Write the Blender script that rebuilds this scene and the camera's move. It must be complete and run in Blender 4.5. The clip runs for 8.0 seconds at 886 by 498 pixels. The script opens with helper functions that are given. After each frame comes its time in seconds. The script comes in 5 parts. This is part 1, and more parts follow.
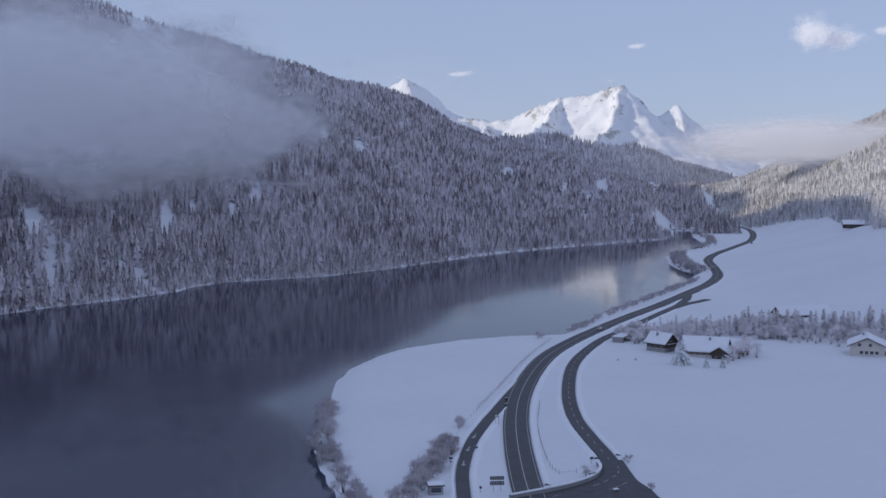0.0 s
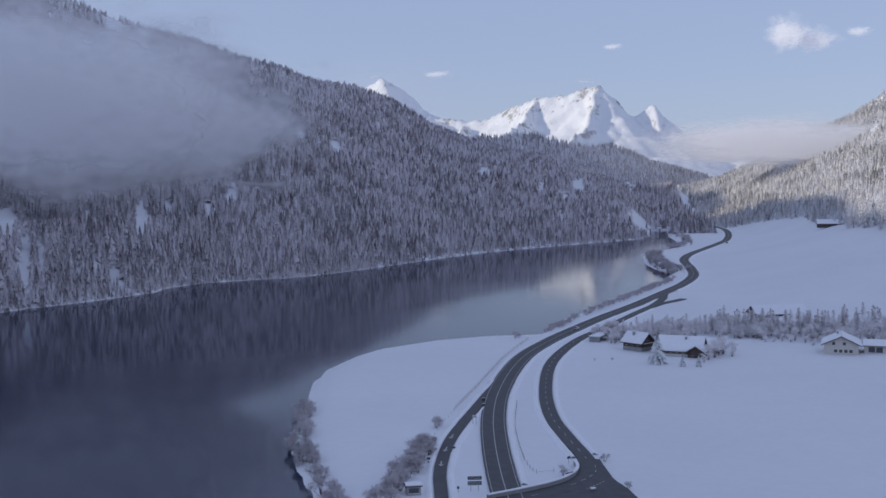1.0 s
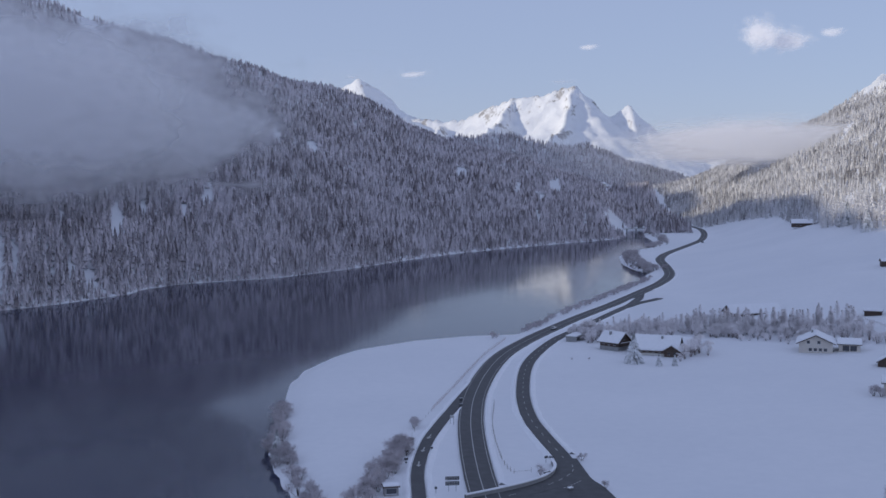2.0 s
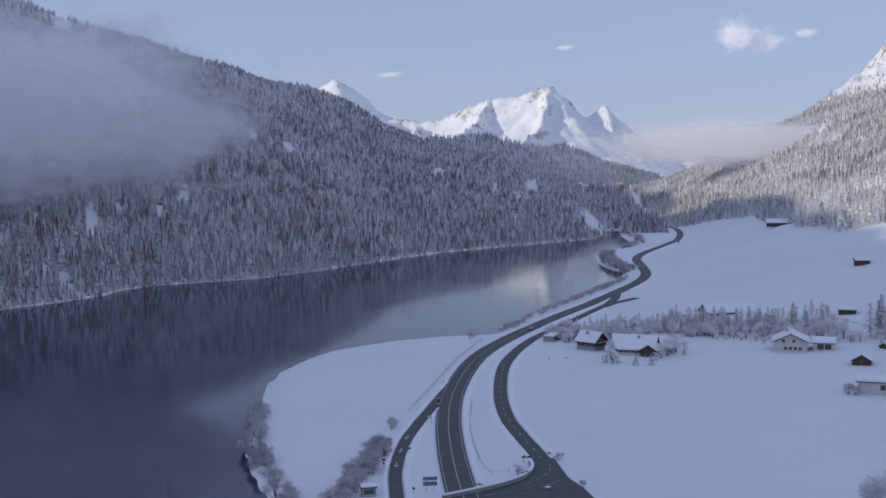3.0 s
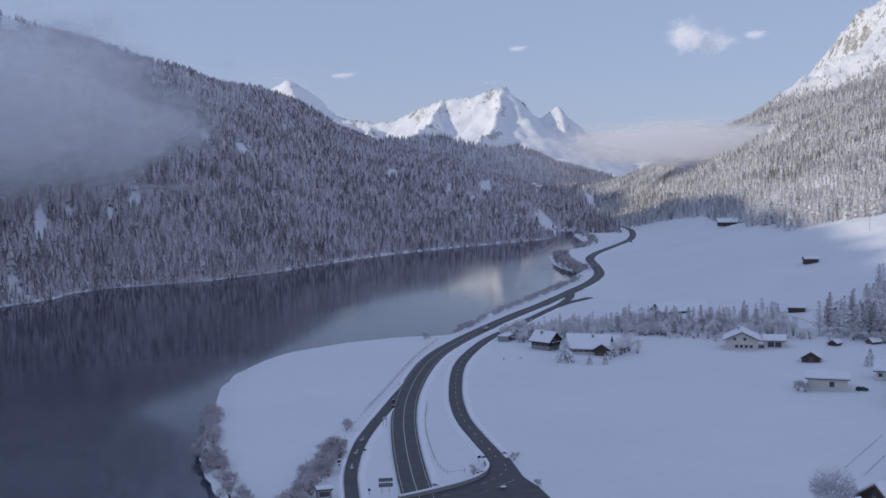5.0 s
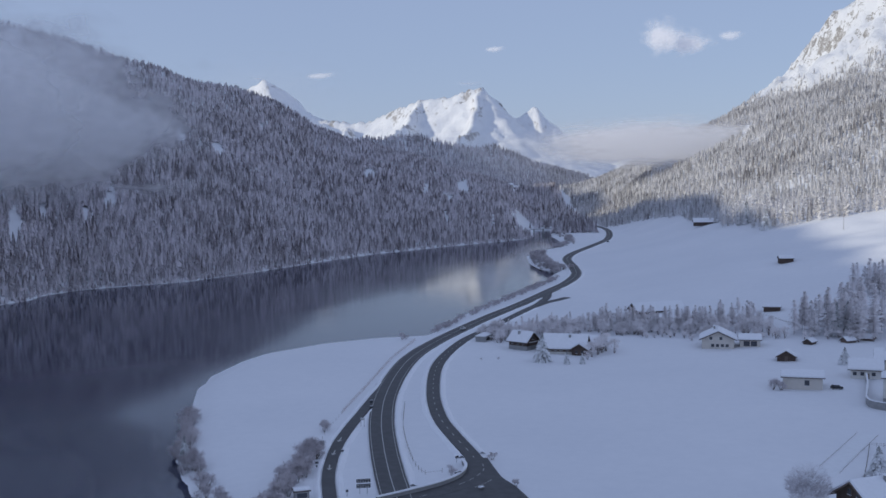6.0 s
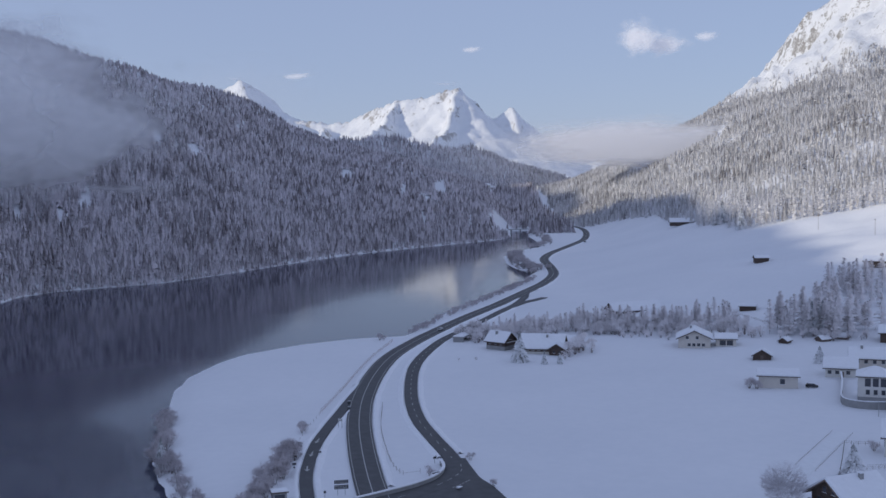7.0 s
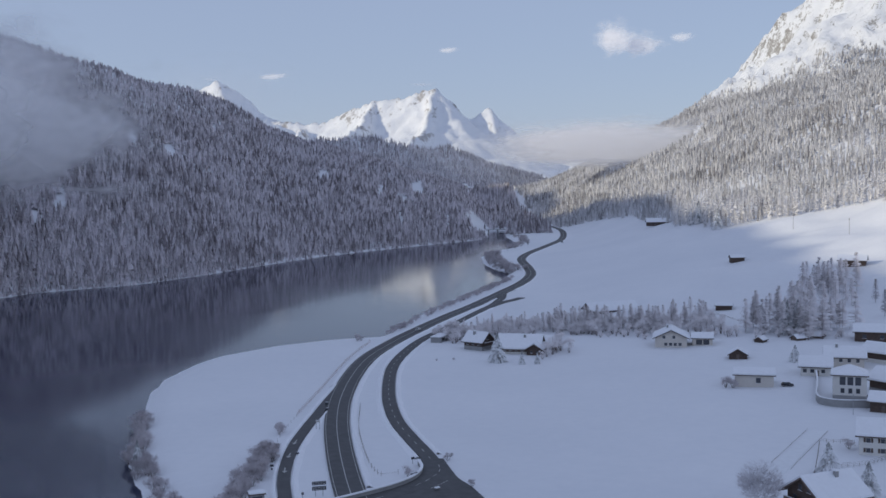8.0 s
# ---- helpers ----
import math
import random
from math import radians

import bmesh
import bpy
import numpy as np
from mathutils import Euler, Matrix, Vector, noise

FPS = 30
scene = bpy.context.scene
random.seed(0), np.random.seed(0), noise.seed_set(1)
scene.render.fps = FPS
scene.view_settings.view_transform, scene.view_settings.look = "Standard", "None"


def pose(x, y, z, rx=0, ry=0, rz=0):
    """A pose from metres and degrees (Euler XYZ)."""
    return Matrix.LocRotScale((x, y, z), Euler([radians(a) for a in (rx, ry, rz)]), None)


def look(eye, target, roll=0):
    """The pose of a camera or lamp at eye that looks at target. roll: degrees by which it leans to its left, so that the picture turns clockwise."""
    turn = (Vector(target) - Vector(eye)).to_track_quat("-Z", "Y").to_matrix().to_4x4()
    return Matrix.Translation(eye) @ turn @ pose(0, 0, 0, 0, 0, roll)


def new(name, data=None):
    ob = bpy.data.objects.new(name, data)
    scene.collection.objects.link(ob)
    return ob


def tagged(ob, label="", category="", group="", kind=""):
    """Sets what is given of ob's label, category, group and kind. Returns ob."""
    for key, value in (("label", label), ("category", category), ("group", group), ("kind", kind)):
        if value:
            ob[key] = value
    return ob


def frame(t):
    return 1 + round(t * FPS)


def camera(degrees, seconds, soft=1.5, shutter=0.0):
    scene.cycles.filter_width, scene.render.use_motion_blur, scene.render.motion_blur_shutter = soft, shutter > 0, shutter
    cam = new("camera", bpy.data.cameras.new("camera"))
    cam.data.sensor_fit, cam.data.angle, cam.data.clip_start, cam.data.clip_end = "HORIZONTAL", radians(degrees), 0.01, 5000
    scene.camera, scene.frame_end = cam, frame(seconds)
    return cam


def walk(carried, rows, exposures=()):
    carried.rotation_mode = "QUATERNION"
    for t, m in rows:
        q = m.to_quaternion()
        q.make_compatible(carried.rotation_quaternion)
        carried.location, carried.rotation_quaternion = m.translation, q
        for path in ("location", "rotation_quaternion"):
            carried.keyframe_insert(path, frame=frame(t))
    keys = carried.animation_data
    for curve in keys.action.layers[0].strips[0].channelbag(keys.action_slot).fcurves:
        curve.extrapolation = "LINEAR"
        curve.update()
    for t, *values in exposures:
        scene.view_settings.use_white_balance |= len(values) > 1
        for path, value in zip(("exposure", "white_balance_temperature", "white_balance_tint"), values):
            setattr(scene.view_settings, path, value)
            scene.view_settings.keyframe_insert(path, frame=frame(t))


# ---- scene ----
cam = camera(43.42, 8.0, 1.55)
EYE = 80.0


def heading(t):
    """The camera hangs in one spot and turns evenly to its right, with a slow lean of its gimbal."""
    return pose(0, 0, EYE, 90 - 3.8 + 0.0055 * t, 0, -(1.1888 * t - 0.00164 * t * t)) @ pose(0, 0, 0, 0, 0, -(0.4 + 0.0723 * t))


walk(cam, [(0.5 * k, heading(0.5 * k)) for k in range(17)], [(0.0, 0.0, 6500, 10), (3.8, -0.02, 6500, 10), (4.0, 0.1, 7200, 0), (4.15, 0.0, 6550, 10),
      (6.0, -0.08, 6400, 7), (6.5, -0.09, 6350, 6), (7.2, -0.03, 6600, 10), (7.5, 0.1, 7050, 2), (8.0, -0.02, 6750, 6)])

# ---- world, sun ----
SUN_AZ, SUN_EL = -100.0, 18.95
world = bpy.data.worlds.new("sky")
scene.world = world
world.use_nodes = True
wn = world.node_tree
sky = wn.nodes.new("ShaderNodeTexSky")
sky.sky_type, sky.sun_disc = "NISHITA", False
sky.sun_elevation, sky.sun_rotation = radians(SUN_EL), radians(SUN_AZ)
sky.altitude, sky.air_density, sky.dust_density, sky.ozone_density = 1500, 1.0, 1.2, 2.0
# thin high haze evens out the blue of the sky
veil = wn.nodes.new("ShaderNodeMix")
veil.data_type = "RGBA"
veil.inputs[0].default_value = 0.76
veil.inputs[7].default_value = (2.86, 3.42, 5.25, 1)
wn.links.new(sky.outputs[0], veil.inputs[6])
wn.nodes["Background"].inputs["Strength"].default_value = 0.125
wn.links.new(veil.outputs[2], wn.nodes["Background"].inputs["Color"])
sun = new("sun", bpy.data.lights.new("sun", "SUN"))
sun.data.energy, sun.data.angle, sun.data.color = 2.35, radians(0.6), (1.0, 0.915, 0.77)
az, el = radians(SUN_AZ), radians(SUN_EL)
sun.matrix_world = look((3000 * math.sin(az) * math.cos(el), 3000 * math.cos(az) * math.cos(el), 3000 * math.sin(el)), (0, 0, 0))


# ---- materials ----
def material(name, rough=0.8, spec=0.3):
    m = bpy.data.materials.new(name)
    m.use_nodes = True
    b = m.node_tree.nodes["Principled BSDF"]
    b.inputs["Roughness"].default_value = rough
    b.inputs["Specular IOR Level"].default_value = spec
    return m, m.node_tree, b


def node(nt, kind, **values):
    n = nt.nodes.new(kind)
    for key, value in values.items():
        n.inputs[key.replace("_", " ")].default_value = value
    return n


def noise_tex(nt, scale, detail=4.0, rough=0.55, coord="Object"):
    tc = nt.nodes.new("ShaderNodeTexCoord")
    n = node(nt, "ShaderNodeTexNoise", Scale=scale, Detail=detail, Roughness=rough)
    nt.links.new(tc.outputs[coord], n.inputs["Vector"])
    return n.outputs["Fac"]


def ramp(nt, fac, stops):
    r = nt.nodes.new("ShaderNodeValToRGB")
    els = r.color_ramp.elements
    while len(els) < len(stops):
        els.new(0.5)
    for e, (pos, col) in zip(els, stops):
        e.position, e.color = pos, (*col, 1)
    nt.links.new(fac, r.inputs["Fac"])
    return r.outputs["Color"]


def mix(nt, fac, a, b):
    n = nt.nodes.new("ShaderNodeMix")
    n.data_type = "RGBA"
    for sock, v in ((n.inputs[0], fac), (n.inputs[6], a), (n.inputs[7], b)):
        if isinstance(v, (int, float)):
            sock.default_value = v
        elif isinstance(v, tuple):
            sock.default_value = (*v, 1)
        else:
            nt.links.new(v, sock)
    return n.outputs[2]


def calc(nt, op, a, b=0.0):
    n = nt.nodes.new("ShaderNodeMath")
    n.operation, n.use_clamp = op, op in ("MULTIPLY_ADD",)
    for sock, v in zip(n.inputs, (a, b)):
        if isinstance(v, (int, float)):
            sock.default_value = v
        else:
            nt.links.new(v, sock)
    return n.outputs[0]


def bump(nt, bsdf, height, strength, distance):
    n = node(nt, "ShaderNodeBump", Strength=strength, Distance=distance)
    nt.links.new(height, n.inputs["Height"])
    nt.links.new(n.outputs[0], bsdf.inputs["Normal"])


def normal_z(nt):
    g = nt.nodes.new("ShaderNodeNewGeometry")
    s = nt.nodes.new("ShaderNodeSeparateXYZ")
    nt.links.new(g.outputs["True Normal"], s.inputs[0])
    return s.outputs["Z"]


def per_island(nt):
    return nt.nodes.new("ShaderNodeNewGeometry").outputs["Random Per Island"]


def per_object(nt):
    return nt.nodes.new("ShaderNodeObjectInfo").outputs["Random"]


def plain(name, colour, rough=0.8, spec=0.3, vary=0.15, scale=1.2, metal=0.0, bumps=0.0):
    """A surface of one colour with grain and stains at two scales."""
    m, nt, b = material(name, rough, spec)
    b.inputs["Metallic"].default_value = metal
    f1, f2 = noise_tex(nt, scale, 5), noise_tex(nt, scale * 9, 3)
    f = calc(nt, "ADD", calc(nt, "MULTIPLY", f1, 0.6), calc(nt, "MULTIPLY", f2, 0.4))
    lo, hi = tuple(c * (1 - vary) for c in colour), tuple(min(1, c * (1 + vary)) for c in colour)
    nt.links.new(ramp(nt, f, [(0.3, lo), (0.7, hi)]), b.inputs["Base Color"])
    if bumps:
        bump(nt, b, f2, 0.5, bumps)
    return m


def snow_ground():
    m, nt, b = material("snow", 0.75, 0.2)
    f1, f2, f3 = noise_tex(nt, 0.012, 6), noise_tex(nt, 0.35, 5), noise_tex(nt, 0.06, 4)
    f = calc(nt, "ADD", calc(nt, "MULTIPLY", f1, 0.65), calc(nt, "MULTIPLY", f2, 0.35))
    nt.links.new(ramp(nt, f, [(0.3, (0.775, 0.79, 0.825)), (0.7, (0.865, 0.87, 0.895))]), b.inputs["Base Color"])
    bump(nt, b, calc(nt, "ADD", f2, calc(nt, "MULTIPLY", f3, 4.0)), 0.12, 0.5)
    return m


def forest_mat(name, dark, frost, amount, speckle=0.9, patchy=0.42):
    """Needles with snow lying on the upper sides and frost on the tips."""
    m, nt, b = material(name, 0.9, 0.1)
    f = noise_tex(nt, 1.5, 4, 0.75)
    up = calc(nt, "MULTIPLY", calc(nt, "ABSOLUTE", normal_z(nt)), 0.45)
    isl = calc(nt, "ADD", calc(nt, "MULTIPLY", per_island(nt), 0.36), calc(nt, "MULTIPLY", calc(nt, "ADD", noise_tex(nt, 0.014, 4, 0.6), -0.55), patchy))
    s = calc(nt, "ADD", calc(nt, "ADD", up, isl), calc(nt, "ADD", calc(nt, "MULTIPLY", f, speckle), amount - 0.3 - 0.5 * speckle))
    nt.links.new(ramp(nt, s, [(0.3, dark), (0.52, tuple(0.6 * a + 0.4 * c for a, c in zip(dark, frost))), (0.74, frost)]), b.inputs["Base Color"])
    return m


def mountain_mat(name, rock, snow_at, mottle, fine=1.0):
    """Wind-packed snow with rock showing on the steep faces."""
    m, nt, b = material(name, 0.7, 0.2)
    f1, f2, f3 = noise_tex(nt, 0.018 * fine, 10, 0.68), noise_tex(nt, 0.005, 6), noise_tex(nt, 0.09 * fine, 8, 0.7)
    rough_ = calc(nt, "ADD", calc(nt, "MULTIPLY", calc(nt, "ADD", f1, -0.5), mottle), calc(nt, "MULTIPLY", calc(nt, "ADD", f3, -0.5), mottle * 0.9))
    s = calc(nt, "ADD", calc(nt, "ADD", normal_z(nt), rough_), calc(nt, "MULTIPLY", calc(nt, "ADD", f2, -0.5), 0.5))
    cover = ramp(nt, s, [(snow_at - 0.07, (0, 0, 0)), (snow_at + 0.07, (1, 1, 1))])
    tone = mix(nt, f3, tuple(c * 0.55 for c in rock), tuple(min(1, c * 1.5) for c in rock))
    nt.links.new(mix(nt, cover, tone, (0.87, 0.88, 0.9)), b.inputs["Base Color"])
    bump(nt, b, calc(nt, "ADD", f1, calc(nt, "MULTIPLY", f3, 0.4)), 0.6, 9.0)
    return m


SNOW = snow_ground()
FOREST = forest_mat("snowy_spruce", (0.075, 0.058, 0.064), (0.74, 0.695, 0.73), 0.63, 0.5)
# paler and lower in contrast than FOREST, for the slope above the snowfield
PALE_SPRUCE = forest_mat("pale_spruce", (0.21, 0.2, 0.205), (0.68, 0.67, 0.675), 0.68, 0.28, 0.9)
# rime whitened beyond LARCH, the front row's sunlight put into the colour
SUNLIT_LARCH = forest_mat("sunlit_rimed_larch", (0.4, 0.37, 0.36), (0.84, 0.82, 0.81), 0.76, 0.35)
LARCH = forest_mat("frosted_larch", (0.22, 0.185, 0.185), (0.72, 0.71, 0.74), 0.62)
RIME = forest_mat("rimed_twigs", (0.62, 0.57, 0.575), (0.9, 0.87, 0.88), 0.95)
HOAR = forest_mat("hoar_frosted_twigs", (0.42, 0.39, 0.4), (0.72, 0.7, 0.72), 0.85)
LADEN = forest_mat("snow_laden_spruce", (0.04, 0.045, 0.042), (0.85, 0.86, 0.88), 0.66)
THICKET = forest_mat("frosted_twigs", (0.24, 0.19, 0.19), (0.64, 0.6, 0.62), 0.85)
PEAK = mountain_mat("alpine_snow", (0.42, 0.4, 0.39), 0.42, 0.85)
CRAG = mountain_mat("craggy_rock", (0.36, 0.34, 0.32), 0.4, 1.1, 2.6)
ASPHALT = plain("asphalt", (0.1, 0.1, 0.104), 0.75, 0.3, 0.25, 0.4)
ROAD_PAINT = plain("road_paint", (0.5, 0.5, 0.49), 0.7, 0.2, 0.25, 2.0)
ROOF_SNOW = plain("roof_snow", (0.88, 0.89, 0.92), 0.75, 0.2, 0.05, 0.8)
DARK_WOOD = plain("dark_larch_wood", (0.105, 0.078, 0.066), 0.8, 0.2, 0.4, 1.5)
WOOD = plain("weathered_wood", (0.18, 0.14, 0.12), 0.85, 0.2, 0.35, 1.5)
PLASTER = plain("white_plaster", (0.72, 0.7, 0.66), 0.85, 0.2, 0.06, 0.7)
CREAM = plain("cream_plaster", (0.66, 0.615, 0.56), 0.85, 0.2, 0.06, 0.7)
CONCRETE = plain("grey_concrete", (0.32, 0.32, 0.32), 0.85, 0.2, 0.15, 0.8)
GLASS = plain("dark_window_glass", (0.07, 0.075, 0.09), 0.08, 0.5, 0.1, 1.0)
METAL = plain("galvanised_steel", (0.4, 0.41, 0.42), 0.45, 0.5, 0.15, 2.0, 0.8)
BARK = plain("bark", (0.11, 0.085, 0.07), 0.9, 0.1, 0.3, 3.0)


def water_mat():
    m, nt, b = material("lake_water", 0.06, 0.5)
    b.inputs["Base Color"].default_value = (0.012, 0.02, 0.055, 1)
    b.inputs["IOR"].default_value = 1.33
    f = calc(nt, "ADD", calc(nt, "MULTIPLY", noise_tex(nt, 0.6, 4), 0.15), noise_tex(nt, 0.02, 3))
    bump(nt, b, f, 0.1, 0.2)
    r = noise_tex(nt, 0.006, 3)
    nt.links.new(ramp(nt, r, [(0.35, (0.05,) * 3), (0.65, (0.1,) * 3)]), b.inputs["Roughness"])
    return m


WATER = water_mat()


# ---- lie of the land ----
LAKE = [(-26, 272), (-32, 294), (-37, 319), (-40, 382), (-41, 430), (-38.5, 455), (-31, 480), (-22, 498), (4, 522), (31, 535), (54, 538), (64, 557), (88, 623),
        (118, 691), (153, 757), (179, 815), (203, 884), (197, 921), (200, 980), (215, 1067), (244, 1127), (276, 1176), (294, 1250), (306, 1330), (314, 1392), (332, 1480), (350, 1560),
        (326, 1562), (306, 1480), (294, 1412), (272, 1352), (208, 1292), (134, 1218), (68, 1145), (8, 1050), (-46, 953), (-96, 882), (-134, 861), (-165, 840), (-183, 807),
        (-187, 772), (-215, 721), (-241, 688), (-261, 650), (-330, 520), (-400, 330), (-430, 60), (-350, -200), (-200, -260), (-80, -160), (-30, 0), (-10, 130), (-16, 220)]
# the wooded ridge beyond the lake: bearing from the lookout, distance and height of its crest
# rows below -25 lie out of view, raised to shade the valley
RIDGE = [(-150, 1330, 0), (-125, 1330, 600), (-94, 1314, 595), (-64, 1243, 563), (-41.6, 1353, 535), (-28, 1520, 462), (-25, 1620, 372), (-20, 1680, 345), (-16.8, 1700, 323), (-14.7, 1730, 306), (-12.5, 1760, 292), (-10, 1790, 272), (-8.3, 1800, 256), (-7, 1815, 247), (-5.2, 1850, 227),
         (-3.3, 2000, 222), (-2.5, 2080, 218), (-1.4, 2130, 199), (-0.5, 2140, 181), (0.6, 2120, 156), (1.6, 2100, 141), (2.5, 2080, 128), (4.3, 2030, 113), (5.8, 1980, 98), (7.4, 1930, 76),
         (9.1, 1860, 59), (10.2, 1800, 40), (11, 1760, 16), (11.6, 1740, 0), (12.2, 1720, 0), (180, 1700, 0)]
MID_LAKE = [(-250, -400), (-200, 300), (-110, 550), (60, 800), (150, 1000), (290, 1300), (303, 1400), (340, 1561)]
AXIS = [(150, -400), (160, 420), (165, 600), (203, 820), (217, 886), (230, 964), (277, 1090), (347, 1252), (385, 1379), (420, 1600), (470, 1950), (540, 2400), (640, 3000)]


def along(line, x, y, closed=False):
    """The distance of the points to a line of corners, the way along it to the nearest place, and the side (left is positive)."""
    best, where, side, run = np.full(x.shape, 1e9), np.zeros(x.shape), np.zeros(x.shape), 0.0
    ends = line + line[:1] if closed else line
    for (ax, ay), (bx, by) in zip(ends, ends[1:]):
        ux, uy = bx - ax, by - ay
        size = math.hypot(ux, uy)
        k = np.clip(((x - ax) * ux + (y - ay) * uy) / size ** 2, 0, 1)
        d = np.hypot(x - ax - k * ux, y - ay - k * uy)
        near = d < best
        best = np.where(near, d, best)
        where = np.where(near, run + k * size, where)
        side = np.where(near, np.sign(ux * (y - ay) - uy * (x - ax)), side)
        run += size
    return best, where, side


def inside(line, x, y):
    odd = np.zeros(x.shape, bool)
    for (ax, ay), (bx, by) in zip(line, line[1:] + line[:1]):
        if ay != by:
            odd ^= ((ay > y) != (by > y)) & (x < (bx - ax) * (y - ay) / (by - ay) + ax)
    return odd


def step(a, b, v):
    k = np.clip((v - a) / (b - a), 0, 1)
    return k * k * (3 - 2 * k)


def soft(v, s):
    return s * np.logaddexp(0, v / s)


def waves(x, y, size, seed=0.0):
    """Rolling unevenness between about -1 and 1, by sums of turned sines."""
    total, amp = np.zeros(np.shape(x)), 1.0
    for k in range(5):
        a = 1.3 * k + seed
        u, v = x * math.cos(a) + y * math.sin(a), -x * math.sin(a) + y * math.cos(a)
        total = total + amp * np.sin(u * 6.283 / size + 1.7 * k + seed) * np.cos(v * 6.283 / size * 0.83 + seed * 2 + np.sin(u * 4.1 / size))
        size, amp = size * 0.53, amp * 0.55
    return total / 1.8


def far_bank(b):
    """How far off the lake ends along a bearing in degrees."""
    u, v, far = math.sin(radians(b)), math.cos(radians(b)), 0.0
    for (ax, ay), (bx, by) in zip(LAKE, LAKE[1:] + LAKE[:1]):
        det = u * (ay - by) - v * (ax - bx)
        if abs(det) > 1e-9:
            k = (u * ay - v * ax) / det
            r = (ax + k * (bx - ax)) * u + (ay + k * (by - ay)) * v
            if 0 <= k <= 1:
                far = max(far, r)
    return far or 1600.0


BEARINGS = np.arange(-150, 12.6, 0.4)
BANKS = np.array([far_bank(b) for b in BEARINGS])


def beyond(x, y):
    """The way up the wooded mountainside, 0 at the water and 1 at the crest, and the height of that crest."""
    b, d = np.degrees(np.arctan2(x, y)), np.hypot(x, y)
    near = np.interp(b, BEARINGS, BANKS)
    way, top = (np.interp(b, [r[0] for r in RIDGE], [r[k] for r in RIDGE]) for k in (1, 2))
    return (d - near) / np.maximum(way - near, 200), top


def ground_z(x, y):
    x, y = np.asarray(x, float), np.asarray(y, float)
    d, _, _ = along(LAKE, x, y, True)
    wet = inside(LAKE, x, y)
    shore = np.where(wet, -d, d)
    # the wooded mountainside beyond the lake
    _, _, over = along(MID_LAKE, x, y)
    g, top = beyond(x, y)
    h = np.clip(g, 0, 3)
    rise = np.where(h < 1, 0.86 * h + 0.14 * h * h, 1 - 0.25 * (h - 1))
    left = top * rise + np.clip(h * 6, 0, 1) * step(0, 60, top) * (4 * waves(x, y, 210) + 3 * waves(x, y, 520, 1.0))
    # the slope on the other side: snowfield first, then steep forest
    d, s, side = along(AXIS, x, y)
    q = soft(np.where(side < 0, d, -d) - 14, 3.0)
    low = step(430, 620, y)
    brow = np.interp(y, [0, 900, 1000, 1150, 1350, 3000], [260, 215, 170, 80, 15, 15])
    climb = soft(q - brow, 18) - soft(-brow, 18)
    right = low * 0.19 * 500 * np.tanh(q / 500) + 0.42 * 330 * np.tanh(climb / 330) + (1 - low) * 0.03 * q
    right = (right + np.clip(q / 300, 0, 1) * 4 * waves(x, y, 260, 2.0) + np.clip(q / 200, 0, 1) * 9 * low * waves(x, y, 420, 6.0) + np.clip((q - 100) / 200, 0, 1) * 7 * low * waves(x + 0.6 * y, 0.35 * y, 190, 3.0)) * (1 + 0.16 * step(1300, 1900, y)) * (1 - 0.85 * step(2100, 2900, y))
    land = np.where((over > 0) & (y < 1450), 1.2, 4.0) * (1 - np.exp(-np.clip(shore, 0, None) / 5)) + np.where(g > 0, left, 0) + right * (side < 0)
    land = land + 0.3 * step(10, 60, shore) * waves(x, y, 90, 4.0)
    # a low wooded rise at the head of the valley
    land = land + 28 * np.exp(-((x - 500) / 85) ** 2 - ((y - 2150) / 220) ** 2)
    # the valley floor climbs gently behind the lake
    land = land + (24 * step(1600, 2500, y) + 10 * step(2500, 4500, y)) * (1 - 0.8 * step(0, 200, q * (side < 0)))
    return np.where(shore > 0, land, np.maximum(shore * 0.25, -6))


def gz(x, y):
    return float(ground_z(np.array([x]), np.array([y]))[0])


# ---- making meshes ----
def mesh_object(name, verts, faces, mat, parent=None, label="", smooth=False):
    """One mesh object from arrays; faces is an array of triangles or quads, or a list of corner lists."""
    me = bpy.data.meshes.new(name)
    if isinstance(faces, np.ndarray):
        n, k = faces.shape
        me.vertices.add(len(verts))
        me.vertices.foreach_set("co", np.asarray(verts, np.float32).ravel())
        me.loops.add(n * k)
        me.loops.foreach_set("vertex_index", faces.astype(np.int32).ravel())
        me.polygons.add(n)
        me.polygons.foreach_set("loop_start", np.arange(0, n * k, k, dtype=np.int32))
        me.update(calc_edges=True)
    else:
        me.from_pydata([tuple(v) for v in verts], [], faces)
    me.polygons.foreach_set("use_smooth", np.full(len(me.polygons), smooth))
    for one in mat if isinstance(mat, (list, tuple)) else [mat]:
        me.materials.append(one)
    ob = new(name, me)
    ob.parent = parent
    if label:
        ob["label"] = label
    return ob


def part(name, bm, mat, parent, label="", smooth=False):
    me = bpy.data.meshes.new(name)
    bm.to_mesh(me)
    bm.free()
    me.polygons.foreach_set("use_smooth", np.full(len(me.polygons), smooth))
    me.materials.append(mat)
    ob = new(name, me)
    ob.parent = parent
    if label:
        ob["label"] = label
    return ob


def thing(name, x, y, z, turn=0.0, label="", category="", group="", kind=""):
    ob = new(name)
    ob.empty_display_size = 0.5
    ob.matrix_basis = pose(x, y, z, 0, 0, turn)
    return tagged(ob, label, category, group, kind)


